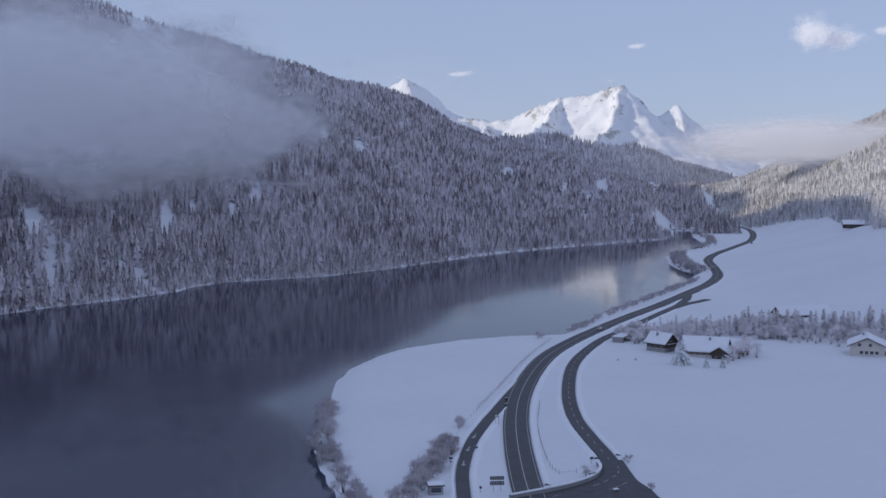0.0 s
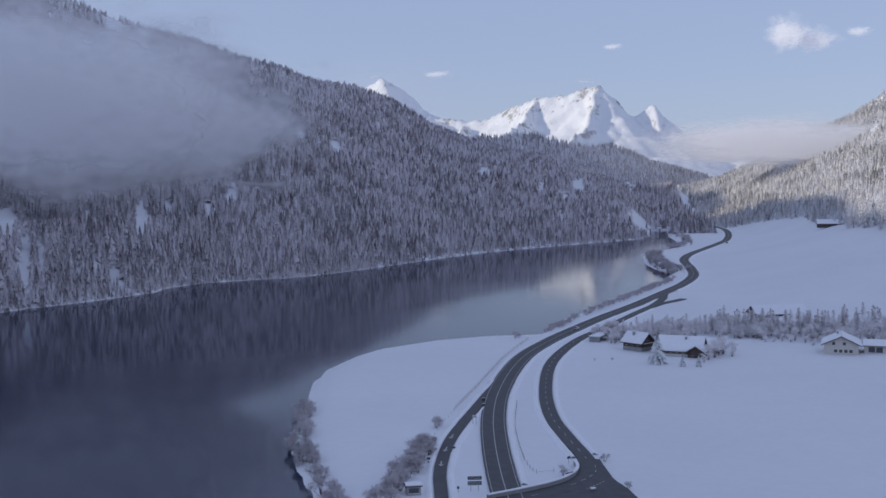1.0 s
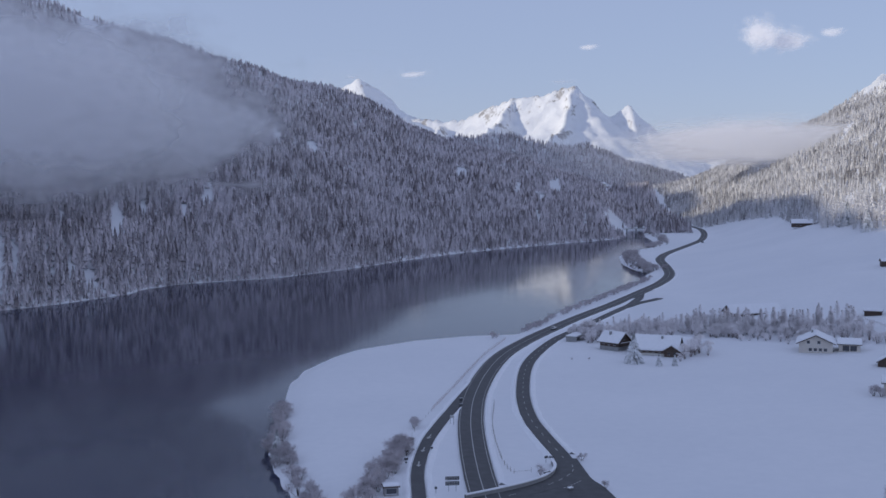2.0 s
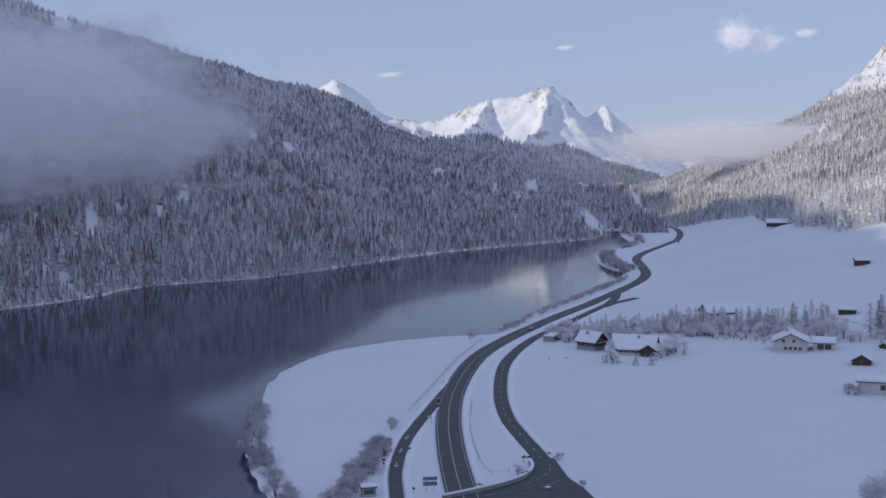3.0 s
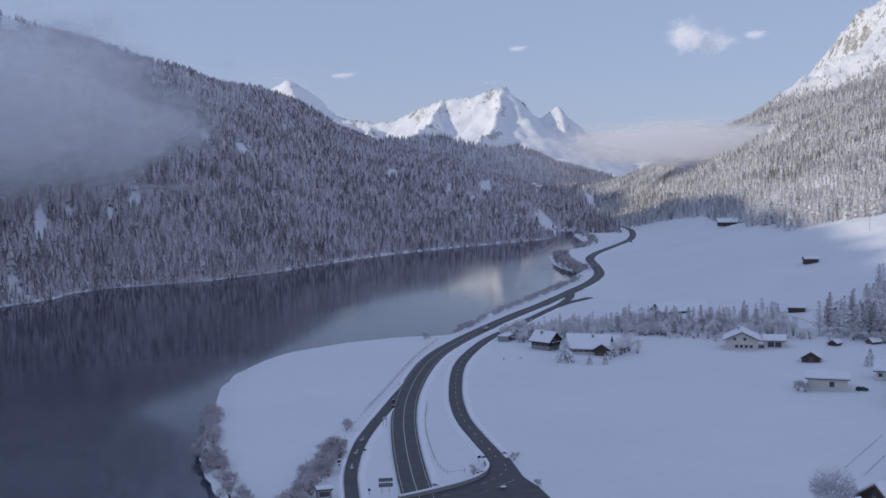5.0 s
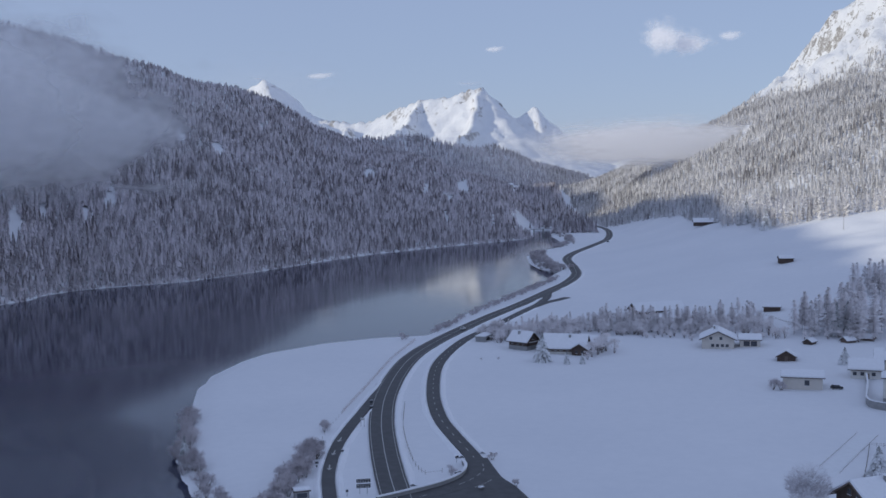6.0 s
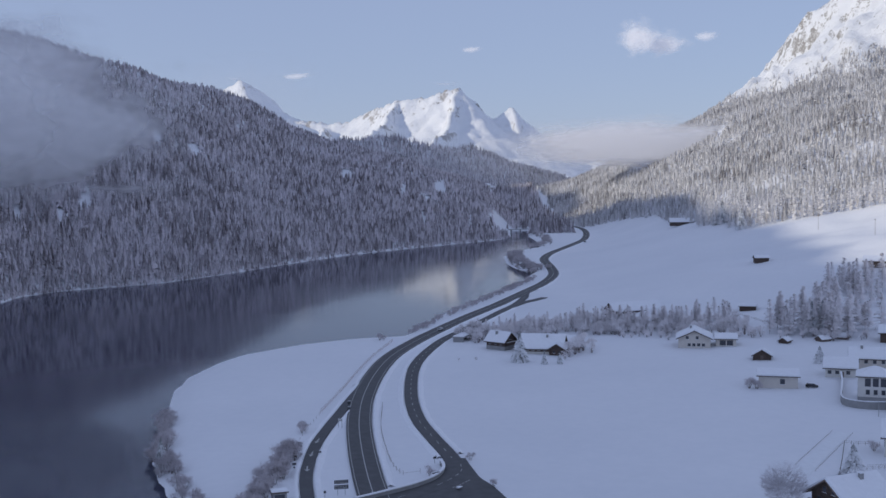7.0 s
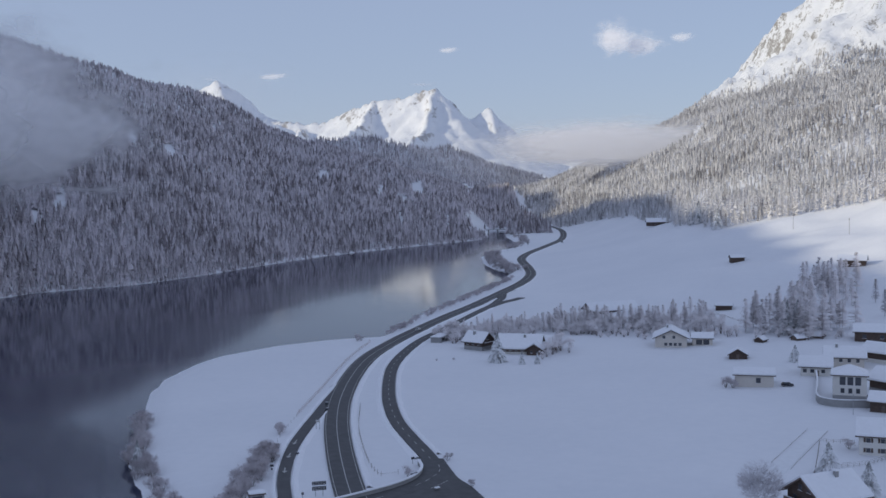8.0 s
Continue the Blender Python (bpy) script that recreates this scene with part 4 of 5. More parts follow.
def tree(name, data, turn, x, y, scale, label, category, group, mats, z=None, wide=1.0):
    ob = thing(name, x, y, gz(x, y) if z is None else z, turn, label, category, group)
    ob.scale = (scale * wide, scale * wide, scale)
    for n, me in zip(("stem" if name == "bush" else "trunk", "crown"), data):
        part_ = new(n, me)
        part_.parent = ob
    return ob


def raw_mesh(name, v, f, mat, smooth=False):
    me = bpy.data.meshes.new(name)
    me.from_pydata([tuple(c) for c in v], [], [tuple(int(i) for i in c) for c in f])
    me.materials.append(mat)
    return me


def cone_trunk(height, r, mat):
    v = [(r * math.cos(a), r * math.sin(a), -0.4) for a in np.arange(6) * 1.0472] + [(0.2 * r * math.cos(a), 0.2 * r * math.sin(a), height) for a in np.arange(6) * 1.0472]
    return raw_mesh("trunk", v, [(i, (i + 1) % 6, 6 + (i + 1) % 6, 6 + i) for i in range(6)], mat)


def frosted_larch(rng, height, twigs):
    """Tiers of upswept, drooping-tipped branches carrying fine frosted twigs."""
    v, f = [], []
    for k in range(twigs):
        h = 0.14 + 0.84 * rng.random() ** 0.85
        r = 0.235 * (1.06 - h) ** 0.7 * (0.5 + 0.6 * rng.random())
        a = 6.283 * rng.random()
        c, s = math.cos(a), math.sin(a)
        for q in range(3):
            n = len(v)
            t0, t1 = q / 3 * 0.8, q / 3 + 0.34
            w = 0.016 + 0.016 * rng.random()
            j = rng.normal(0, 0.012, 3)
            z0, z1 = h + 0.06 * r * t0, h - 0.25 * r * t1 + 0.02
            v += [(r * t0 * c, r * t0 * s, z0), (r * (t0 + t1) / 2 * c - w * s + j[0], r * (t0 + t1) / 2 * s + w * c + j[1], (z0 + z1) / 2 + 0.012), (r * t1 * c + j[1], r * t1 * s + j[2], z1), (r * (t0 + t1) / 2 * c + w * s, r * (t0 + t1) / 2 * s - w * c, (z0 + z1) / 2 - 0.012)]
            f += [(n, n + 1, n + 2), (n, n + 2, n + 3)]
    return np.array(v) * height, np.array(f)


rng = np.random.default_rng(21)
RIMED_BARK = plain("rimed_bark", (0.27, 0.23, 0.23), 0.9, 0.1, 0.3, 3.0)
LARCH_SETS, YOUNG_LARCH_SETS = [], []
for _ in range(6):
    v, f = frosted_larch(rng, 1.0, 210)
    LARCH_SETS.append((cone_trunk(0.98, 0.008, BARK), raw_mesh("crown", v, f, LARCH)))
    v, f = frosted_larch(rng, 1.0, 130)
    v[:, :2] *= 1.25
    YOUNG_LARCH_SETS.append((cone_trunk(0.98, 0.006, RIMED_BARK), raw_mesh("crown", v, f, RIME)))


def bough_spruce(rng, boughs, slim):
    """A single spruce one metre high: drooping fans of needles, each its own bough, longest at the foot."""
    v, f = [], []
    for k in range(boughs):
        h = 0.06 + 0.92 * (k / boughs) ** 1.15
        r = slim * (1.02 - h) ** 0.9 * rng.uniform(0.65, 1.15) + 0.01
        a = 2.4 * k + rng.uniform(-0.4, 0.4)
        c, s = math.cos(a), math.sin(a)
        w = r * rng.uniform(0.16, 0.28)
        droop = r * rng.uniform(0.25, 0.6)
        n = len(v)
        v += [(0, 0, h + 0.05), (0.55 * r * c - w * s, 0.55 * r * s + w * c, h - 0.35 * droop - 0.02), (0.6 * r * c, 0.6 * r * s, h + 0.02), (0.55 * r * c + w * s, 0.55 * r * s - w * c, h - 0.35 * droop - 0.02), (r * c, r * s, h - droop)]
        f += [(n, n + 2, n + 1), (n, n + 3, n + 2), (n + 1, n + 2, n + 4), (n + 2, n + 3, n + 4)]
    n = len(v)
    v += [(0.012, 0, 0.9), (-0.006, 0.01, 0.9), (-0.006, -0.01, 0.9), (0, 0, 1.02)]
    f += [(n, n + 1, n + 3), (n + 1, n + 2, n + 3), (n + 2, n, n + 3)]
    return v, f


SPRUCE_SETS = []
for _ in range(4):
    v, f = bough_spruce(rng, 400, 0.35)
    SPRUCE_SETS.append((cone_trunk(0.9, 0.014, BARK), raw_mesh("crown", v, f, LADEN)))


def twig_crown(rng, lumps, twigs, wide, tall, fine):
    """A hazy crown: short frosted twigs spraying outwards from the heads of several limbs."""
    v, f = [], []
    heads = [Vector((wide * rng.uniform(-0.6, 0.6), wide * rng.uniform(-0.6, 0.6), tall * rng.uniform(0.3, 0.78))) for _ in range(lumps)]
    for head in heads:
        size = rng.uniform(0.45, 0.75) * wide
        for _ in range(twigs):
            d = Vector(rng.normal(0, 1, 3))
            d.z = d.z * 0.8 + 0.5
            d.normalize()
            a = head + d * size * rng.uniform(0.05, 0.6)
            b = a + (d + Vector(rng.normal(0, 0.35, 3))).normalized() * size * rng.uniform(0.25, 0.5)
            b.z = max(b.z, 0.03)
            s = d.orthogonal().normalized() * fine * rng.uniform(0.7, 1.4)
            t = d.cross(s)
            n = len(v)
            v += [a - s, a + s, b, a + t]
            f += [(n, n + 1, n + 2), (n + 3, n, n + 2)]
    return v, f, heads


def limbs(heads, r):
    v, f = [], []
    for h in heads:
        a, b = Vector((h.x * 0.1, h.y * 0.1, -0.05)), h
        n = len(v)
        for c, q in ((a, r), (b, r * 0.35)):
            v += [c + Vector((q, 0, 0)), c + Vector((-0.5 * q, 0.87 * q, 0)), c + Vector((-0.5 * q, -0.87 * q, 0))]
        for j in range(3):
            k = (j + 1) % 3
            f += [(n + j, n + k, n + 3 + k, n + 3 + j)]
    return v, f


SHRUB_SETS, BUSH_SETS, WILLOW_SETS, LOOSE_SETS = [], [], [], []
for _ in range(4):
    v, f, heads = twig_crown(rng, 9, 95, 0.42, 1.0, 0.0085)
    heads = [Vector((0, 0, 0.9))] + heads
    SHRUB_SETS.append((raw_mesh("trunk", *limbs(heads, 0.011), RIMED_BARK), raw_mesh("crown", v, f, RIME)))
    v, f, heads = twig_crown(rng, 8, 90, 0.5, 0.8, 0.0095)
    BUSH_SETS.append((raw_mesh("stem", *limbs(heads, 0.014), BARK), raw_mesh("crown", v, f, THICKET)))
    v2, f2, _ = twig_crown(rng, 5, 66, 0.5, 0.8, 0.014)
    LOOSE_SETS.append((None, raw_mesh("crown", v2, f2, THICKET)))
    WILLOW_SETS.append((BUSH_SETS[-1][0], raw_mesh("crown", v, f, RIME)))


def thicket(line, wide, count, sets, heights, label):
    """A long hedge of bushes too many to count, as one mesh."""
    pts = spline(line, 1.0)
    n = sideways(pts)
    allv, allf, start = [], [], 0
    for _ in range(count):
        i = int(rng.integers(0, len(pts)))
        x, y = pts[i] + n[i] * rng.uniform(-wide, wide)
        me = sets[int(rng.integers(0, len(sets)))][1]
        v, f = np.empty(len(me.vertices) * 3, np.float32), np.empty(len(me.polygons) * 3, np.int32)
        me.vertices.foreach_get("co", v)
        me.polygons.foreach_get("vertices", f)
        a, h = rng.uniform(0, 6.283), rng.uniform(*heights)
        v = v.reshape(-1, 3) * h
        allv.append(np.column_stack([x + v[:, 0] * math.cos(a) - v[:, 1] * math.sin(a), y + v[:, 0] * math.sin(a) + v[:, 1] * math.cos(a), gz(x, y) - 0.1 + v[:, 2]]))
        allf.append(f.reshape(-1, 3) + start)
        start += len(v)
    tagged(mesh_object("thicket", np.concatenate(allv), np.concatenate(allf), THICKET), label, "thicket", kind="stuff")


def belt(line, wide, count, sets, heights, name, label, category, group, end_taper=0.0):
    pts = spline(line, 1.0)
    n = sideways(pts)
    for _ in range(count):
        i = int(rng.integers(0, len(pts)))
        o = rng.uniform(-wide, wide)
        x, y = pts[i] + n[i] * o
        tree(name, sets[int(rng.integers(0, len(sets)))], rng.uniform(0, 360), x, y, rng.uniform(*heights), label, category, group, None)


belt([(90, 514), (112, 520), (128, 528), (148, 528)], 13, 45, YOUNG_LARCH_SETS, (5, 9), "larch", "bare larch white with hoar frost along the stream", "tree", "larches along the stream")
belt([(140, 530), (160, 524), (186, 512), (203, 506), (212, 503)], 10, 85, YOUNG_LARCH_SETS, (7, 12.5), "larch", "bare larch white with hoar frost along the stream", "tree", "larches along the stream")
belt([(82, 508), (106, 511), (126, 520), (148, 519), (172, 505), (188, 498), (203, 490), (212, 486)], 14, 165, SHRUB_SETS, (4, 9), "leafless_tree", "leafless frosted tree beside the stream", "tree", "leafless trees along the stream")
belt([(84, 504), (106, 506), (126, 513), (148, 509), (172, 493), (188, 484), (203, 474)], 9, 70, WILLOW_SETS, (2.5, 5), "bush", "frosted undergrowth bush beside the stream", "bush", "undergrowth along the stream")
belt([(206, 470), (222, 464), (240, 456), (258, 452)], 9, 26, SHRUB_SETS, (2.5, 6), "leafless_tree", "small frosted leafless tree among the garden sheds", "tree", "small trees among the sheds")
belt([(228, 486), (238, 476), (247, 468), (252, 456)], 17, 58, YOUNG_LARCH_SETS, (11, 18), "larch", "tall frosted larch above the hamlet", "tree", "larches above the hamlet")
belt([(243, 505), (262, 500), (280, 520), (300, 548)], 15, 34, YOUNG_LARCH_SETS, (12, 18), "larch", "tall frosted larch on the slope", "tree", "larches on the slope")
belt([(238, 470), (246, 462)], 8, 7, SPRUCE_SETS, (11, 16), "spruce", "dark snow-laden spruce among larches", "tree", "spruces in the larch stand")
for x, y, h in ((290, 480, 13), (297, 470, 11), (345, 560, 15), (338, 548, 12), (300, 505, 12), (345, 540, 17)):
    tree("larch", LARCH_SETS[0], h * 30, x, y, h, "frosted larch standing alone on snow", "tree", "", None)
for x, y, h, wide in ((94.8, 441, 11.5, 1.2), (103.2, 433.4, 5.0, 1), (109.5, 432.9, 4.6, 1), (206.5, 405, 6.6, 1.4), (138.9, 254.6, 8.0, 1.5), (137.4, 233.5, 8.6, 1.3), (381, 926, 20, 1), (369, 857, 17, 1), (372, 865, 12, 1), (-34.5, 311, 8.5, 0.8)):
    tree("spruce", SPRUCE_SETS[int(h * 2) % 4], h * 40, x, y, h, "spruce with boughs bent by heavy snow", "tree", "single spruces", None, wide=wide)
for x, y, h in ((117, 447, 7), (121, 452, 8.5), (124, 457, 8), (127, 461, 9), (129, 455, 7), (114, 442, 4.5)):
    tree("leafless_tree", SHRUB_SETS[int(h * 2) % 4], h * 50, x, y, h, "leafless frosted tree by the farmhouse", "tree", "trees by the farmhouse", None)
rr = np.random.default_rng(5)
pp = bare_tree(rr, 1.0, 0.6, 2, 0.28, 4, 0.004)
v, f = list(pp[False][0]), list(pp[False][1])
for k in range(2600):
    d = Vector(rr.normal(0, 1, 3)).normalized()
    a = Vector((0, 0, 0.57)) + d * 0.4 * rr.random() ** 0.45
    if a.z < 0.2:
        continue
    out = (a - Vector((0, 0, 0.25))).normalized()
    for q in range(3):
        g = a + (out + Vector(rr.normal(0, 0.45, 3))).normalized() * rr.uniform(0.05, 0.11)
        o = out.orthogonal().normalized() * 0.005
        n = len(v)
        v += [a - o, a + o, g]
        f += [(n, n + 1, n + 2)]
ROUND = (raw_mesh("trunk", *pp[True], RIMED_BARK), raw_mesh("crown", v, f, HOAR))
tree("leafless_tree", ROUND, 20, 109.3, 230.5, 11.8, "large round leafless tree white with frost", "tree", "", None, wide=1.04)

# hedge, shore thickets and bushes
belt([(0.4, 306), (-1.5, 292), (-3.6, 280), (-6.5, 266), (-9.5, 254)], 2.6, 46, BUSH_SETS, (3.5, 6), "bush", "frosted brown thicket bush beside the road", "bush", "thicket beside the slip road")
belt([(-38.5, 375), (-38, 340), (-35, 318), (-30, 294), (-24, 272), (-18, 245)], 2.2, 42, BUSH_SETS, (4, 7), "bush", "frosted bush on the lake shore", "bush", "bushes on the shore")
thicket([(61, 540), (80, 582), (106, 634), (140, 704), (162, 752), (186, 802)], 2.4, 190, LOOSE_SETS, (2.4, 4.6), "frosted hedge of bushes between lake and road")
belt([(205, 860), (203, 900), (206, 960), (214, 1010), (222, 1050)], 6, 70, BUSH_SETS, (4, 8), "bush", "frosted bush on the inlet bank", "bush", "bushes on the inlet")
belt([(236, 1085), (258, 1130), (284, 1180), (302, 1250), (315, 1330), (324, 1390), (342, 1470)], 5, 46, BUSH_SETS, (4, 8), "bush", "frosted brown bush on the upper lake bank", "bush", "bushes on the upper bank")
for x, y, h in ((44, 514, 4.5), (46, 515, 3), (4.4, 331, 4.5), (5.2, 334, 3.5), (161, 367, 5.0), (163, 365.5, 4.6), (35.5, 275, 3.4), (48.5, 290, 3), (49.5, 262, 2.5), (70.7, 448.5, 1.2), (78.1, 449.3, 1.4), (157, 277, 3.5), (290, 470, 4)):
    tree("bush", BUSH_SETS[int(h * 3) % 4], h * 70, x, y, h, "small frosted bush standing in snow", "bush", "", None)


# ---- signs, fences, cars ----
def sign(x, y, turn, boards, post_h, gap, label):
    ob = thing("road_sign", x, y, gz(x, y) - 0.2, turn, label, "road sign")
    for sx in (-gap, gap) if gap else (0,):
        part("post", a_rod((sx, 0.12, 0), (sx, 0.12, post_h), 0.07), METAL, ob)
    for w, z0, z1, mat in boards:
        part("board", a_box(-w / 2, w / 2, -0.03, 0.03, z0, z1, bevel=0.02), mat, ob)
        part("snow_cap", a_box(-w / 2, w / 2, -0.12, 0.12, z1 + 0.004, z1 + 0.14, bevel=0.05), ROOF_SNOW, ob)
    return ob


SIGN_BACK = plain("grey_sign_back", (0.07, 0.075, 0.085), 0.5, 0.4, 0.15, 2.0)
CHEVRON = plain("white_sign_face", (0.5, 0.5, 0.5), 0.4, 0.4, 0.1, 2.0)
big_sign = sign(12.6, 263.1, 3, [(3.4, 1.7, 2.7, SIGN_BACK), (3.4, 3.0, 3.9, SIGN_BACK)], 4.0, 0.9, "large two-panel dark direction sign with pale lettering")
for row, (z0, z1) in enumerate(((1.7, 2.7), (3.0, 3.9))):
    for k in range(5):
        x0 = -1.5 + 0.62 * k
        for j in range(2):
            zz = z0 + 0.18 + 0.42 * j
            part("lettering_bar", a_box(x0, x0 + 0.3 + 0.12 * ((k + j + row) % 2), -0.05, -0.034, zz, zz + 0.16), CHEVRON, big_sign)
sign(16.1, 334.1, 3, [(1.3, 2.3, 2.9, CHEVRON)], 3.3, 0.5, "pale snow-crusted direction sign on two posts")
sign(3.5, 311.5, 0, [(1.1, 1.5, 2.1, SIGN_BACK), (1.1, 0.6, 1.2, SIGN_BACK)], 2.3, 0, "small double road sign on a post")
sign(1.7, 289, 0, [(1.0, 1.5, 2.1, SIGN_BACK), (0.5, 0.7, 1.1, SIGN_BACK)], 2.3, 0, "small road sign on a single post")
sign(38.7, 288.4, 40, [(1.3, 1.5, 2.1, SIGN_BACK)], 2.2, 0, "small dark road sign at the junction")
sign(36.8, 272.6, 30, [(2.2, 0.9, 1.3, SIGN_BACK), (2.2, 1.5, 1.9, SIGN_BACK)], 2.2, 0.7, "striped direction board at the junction")
sign(20.7, 366.4, 0, [(1.0, 0.9, 2.0, SIGN_BACK)], 2.2, 0, "dark gore marker where the roads divide")
sign(20.3, 360.0, 0, [(0.9, 0.5, 1.4, SIGN_BACK)], 1.6, 0, "low marker board where the roads divide")
sign(8.9, 302, 10, [(0.7, 1.2, 1.7, SIGN_BACK)], 1.9, 0, "small roadside marker sign")
sign(8.6, 262, 0, [(0.6, 1.2, 1.8, SIGN_BACK)], 2.0, 0, "small roadside marker sign")


def fence(line, gap, height, label, rails=2, mat=None, thick=0.05):
    mat = mat or WOOD
    pts = bed(line, gap, 0.0)
    ob = thing("fence", 0, 0, 0, label=label, category="fence")
    for x, y, z in pts:
        part("post", a_rod((x, y, z - 0.3), (x, y, z + height), thick, thick * 0.8, 5), mat, ob)
    for k in range(rails):
        zz = height * (0.45 + 0.45 * k)
        ribbon("wire", pts + [0, 0, zz], -0.02, 0.02, 0, mat, ob, 0.04)
    return ob


RUSTY = plain("faded_red_slats", (0.3, 0.17, 0.15), 0.85, 0.2, 0.3, 1.5)
fence([(49.4, 508), (33.6, 454), (18.9, 389.6), (10.8, 357)], 3.0, 1.0, "low faded red snow fence along the road bank", 3, RUSTY)
fence([(10.4, 355), (5.5, 332), (2.2, 312)], 4.5, 0.9, "row of thin posts continuing the snow fence", 0, WOOD, 0.04)
fence([(31.7, 365), (28, 328), (27.3, 292), (29.1, 278), (33.6, 279)], 3.0, 1.3, "post fence on the snowy strip between roads", 1)
fence([(153.3, 286), (161.3, 281.6)], 1.6, 1.0, "garden fence beside the white house", 2)
fence([(153.3, 286), (143, 268), (133, 251)], 1.6, 1.0, "garden fence along the lane", 2)
fence([(145.3, 259.6), (152, 260), (160, 263.7)], 1.6, 0.9, "dark garden fence in the snow", 3)
fence([(225, 470), (233, 462), (242, 458)], 2.0, 1.1, "wooden fence below the larches", 2)
fence([(223.8, 522), (225.4, 508.3), (226.7, 492.3)], 2.0, 1.0, "thin garden fence running downhill", 2)
fence([(262, 462), (285, 455), (310, 452)], 2.0, 1.3, "dark fence crossing the slope", 3)
LANE = [(126.4, 258), (132.4, 266), (145.5, 282), (159, 298)]
lane_line = bed(LANE, 2.0, 0.05)
PACKED = plain("packed_snow", (0.83, 0.845, 0.87), 0.7, 0.2, 0.06, 0.5)
lane = thing("lane", 0, 0, 0, label="lane of packed snow between low banks", category="lane", kind="structure")
ribbon("packed_snow", lane_line, -2.3, 2.3, 0, PACKED, lane, 0.3)
fence(list(map(tuple, lane_line[3:, :2] + sideways(lane_line)[3:] * 2.9)), 2.4, 0.5, "low fence along the packed lane", 1, WOOD, 0.03)
fence(list(map(tuple, lane_line[5:, :2] - sideways(lane_line)[5:] * 2.9)), 2.4, 0.5, "low fence along the packed lane", 1, WOOD, 0.03)

CAR_PAINT = {"white": plain("white_car_paint", (0.6, 0.6, 0.6), 0.3, 0.5, 0.05, 0.5), "dark": plain("dark_car_paint", (0.03, 0.032, 0.04), 0.25, 0.5, 0.1, 0.5)}
RUBBER = plain("tyre_rubber", (0.02, 0.02, 0.02), 0.9, 0.2, 0.2, 4.0)


def car(x, y, z, turn, paint, label, snowy=False):
    ob = thing("car", x, y, z, turn, label, "car")
    bm = bmesh.new()
    prof = [(-2.1, 0.35), (2.1, 0.35), (2.15, 0.75), (1.2, 0.95), (0.6, 1.45), (-1.3, 1.5), (-2.0, 1.0), (-2.15, 0.8)]
    a, b = [bm.verts.new((q[0], -0.88 + 0.12 * (q[1] > 1.2), q[1])) for q in prof], [bm.verts.new((q[0], 0.88 - 0.12 * (q[1] > 1.2), q[1])) for q in prof]
    bm.faces.new(a), bm.faces.new(b[::-1])
    for i in range(8):
        bm.faces.new((a[i], b[i], b[(i + 1) % 8], a[(i + 1) % 8]))
    bmesh.ops.recalc_face_normals(bm, faces=bm.faces)
    bmesh.ops.bevel(bm, geom=bm.edges[:], offset=0.07, segments=2, affect="EDGES")
    body = part("body", bm, paint, ob, smooth=True)
    for sy in (-1, 1):
        part("side_window", a_box(-1.2, 0.55, sy * 0.83 - 0.03, sy * 0.83 + 0.03, 1.0, 1.36, bevel=0.02), GLASS, body)
    bm = slab(bmesh.new(), [(0.72, -0.66, 1.36), (1.22, -0.7, 0.98), (1.22, 0.7, 0.98), (0.72, 0.66, 1.36)], 0.05)
    part("windscreen", bm, GLASS, body)
    part("rear_window", slab(bmesh.new(), [(-1.98, -0.64, 1.04), (-1.42, -0.62, 1.44), (-1.42, 0.62, 1.44), (-1.98, 0.64, 1.04)], 0.05), GLASS, body)
    for sx in (-1.3, 1.3):
        for sy in (-0.85, 0.85):
            wheel = part("wheel", a_rod((sx, sy - 0.1, 0.32), (sx, sy + 0.1, 0.32), 0.32, sides=14), RUBBER, ob)
            part("rim", a_rod((sx, sy - 0.11, 0.32), (sx, sy + 0.11, 0.32), 0.19, sides=10), METAL, wheel)
    if snowy:
        part("snow_cover", a_box(-1.25, 0.55, -0.68, 0.68, 1.5, 1.68, bevel=0.07), ROOF_SNOW, ob, "snow on the roof")
    return ob


car(76, 537.5, gz(76, 537.5) + 0.45, 65, CAR_PAINT["white"], "white hatchback car driving on the wet road")
car(331, 1191, gz(331, 1191) + 0.2, 62, CAR_PAINT["dark"], "dark car standing at the far roadside")
car(182, 362.5, gz(182, 362.5), -24, CAR_PAINT["dark"], "dark car parked beside the cream house", True)
car(197.5, 333, gz(197.5, 333), -20, CAR_PAINT["dark"], "dark car parked beside the villa", True)

# shelter, footbridge, poles, lamp
house(-2.2, 262, 8, 3.4, 2.6, 2.3, 0.25, CONCRETE, "small bus shelter with snow on its roof", "shelter", "shelter", 0.3, 0.3, windows=row_of("f", (0,), 1.3, 2.4, 1.2), frame_mat=METAL)
fb = thing("footbridge", 317, 1462, 0, 8, "narrow pale footbridge across the lake inlet", "bridge")
part("deck", a_box(-17, 17, -1.4, 1.4, 6.4, 7.2), CONCRETE, fb)
part("snow_cover", a_box(-17, 17, -1.3, 1.3, 7.204, 7.6, bevel=0.1), ROOF_SNOW, fb)
for sx in (-13, 0, 13):
    part("pier", a_box(sx - 0.6, sx + 0.6, -1.0, 1.0, -6, 6.396), CONCRETE, fb)
for x, y in ((391.4, 771), (391.6, 692)):
    pole = thing("utility_pole", x, y, gz(x, y), 20, "bare wooden power pole standing in snow", "pole", "power poles")
    part("mast", a_rod((0, 0, -0.5), (0, 0, 11), 0.13, 0.09), WOOD, pole)
    part("crossarm", a_box(-1.1, 1.1, -0.08, 0.08, 10.2, 10.4), WOOD, pole)
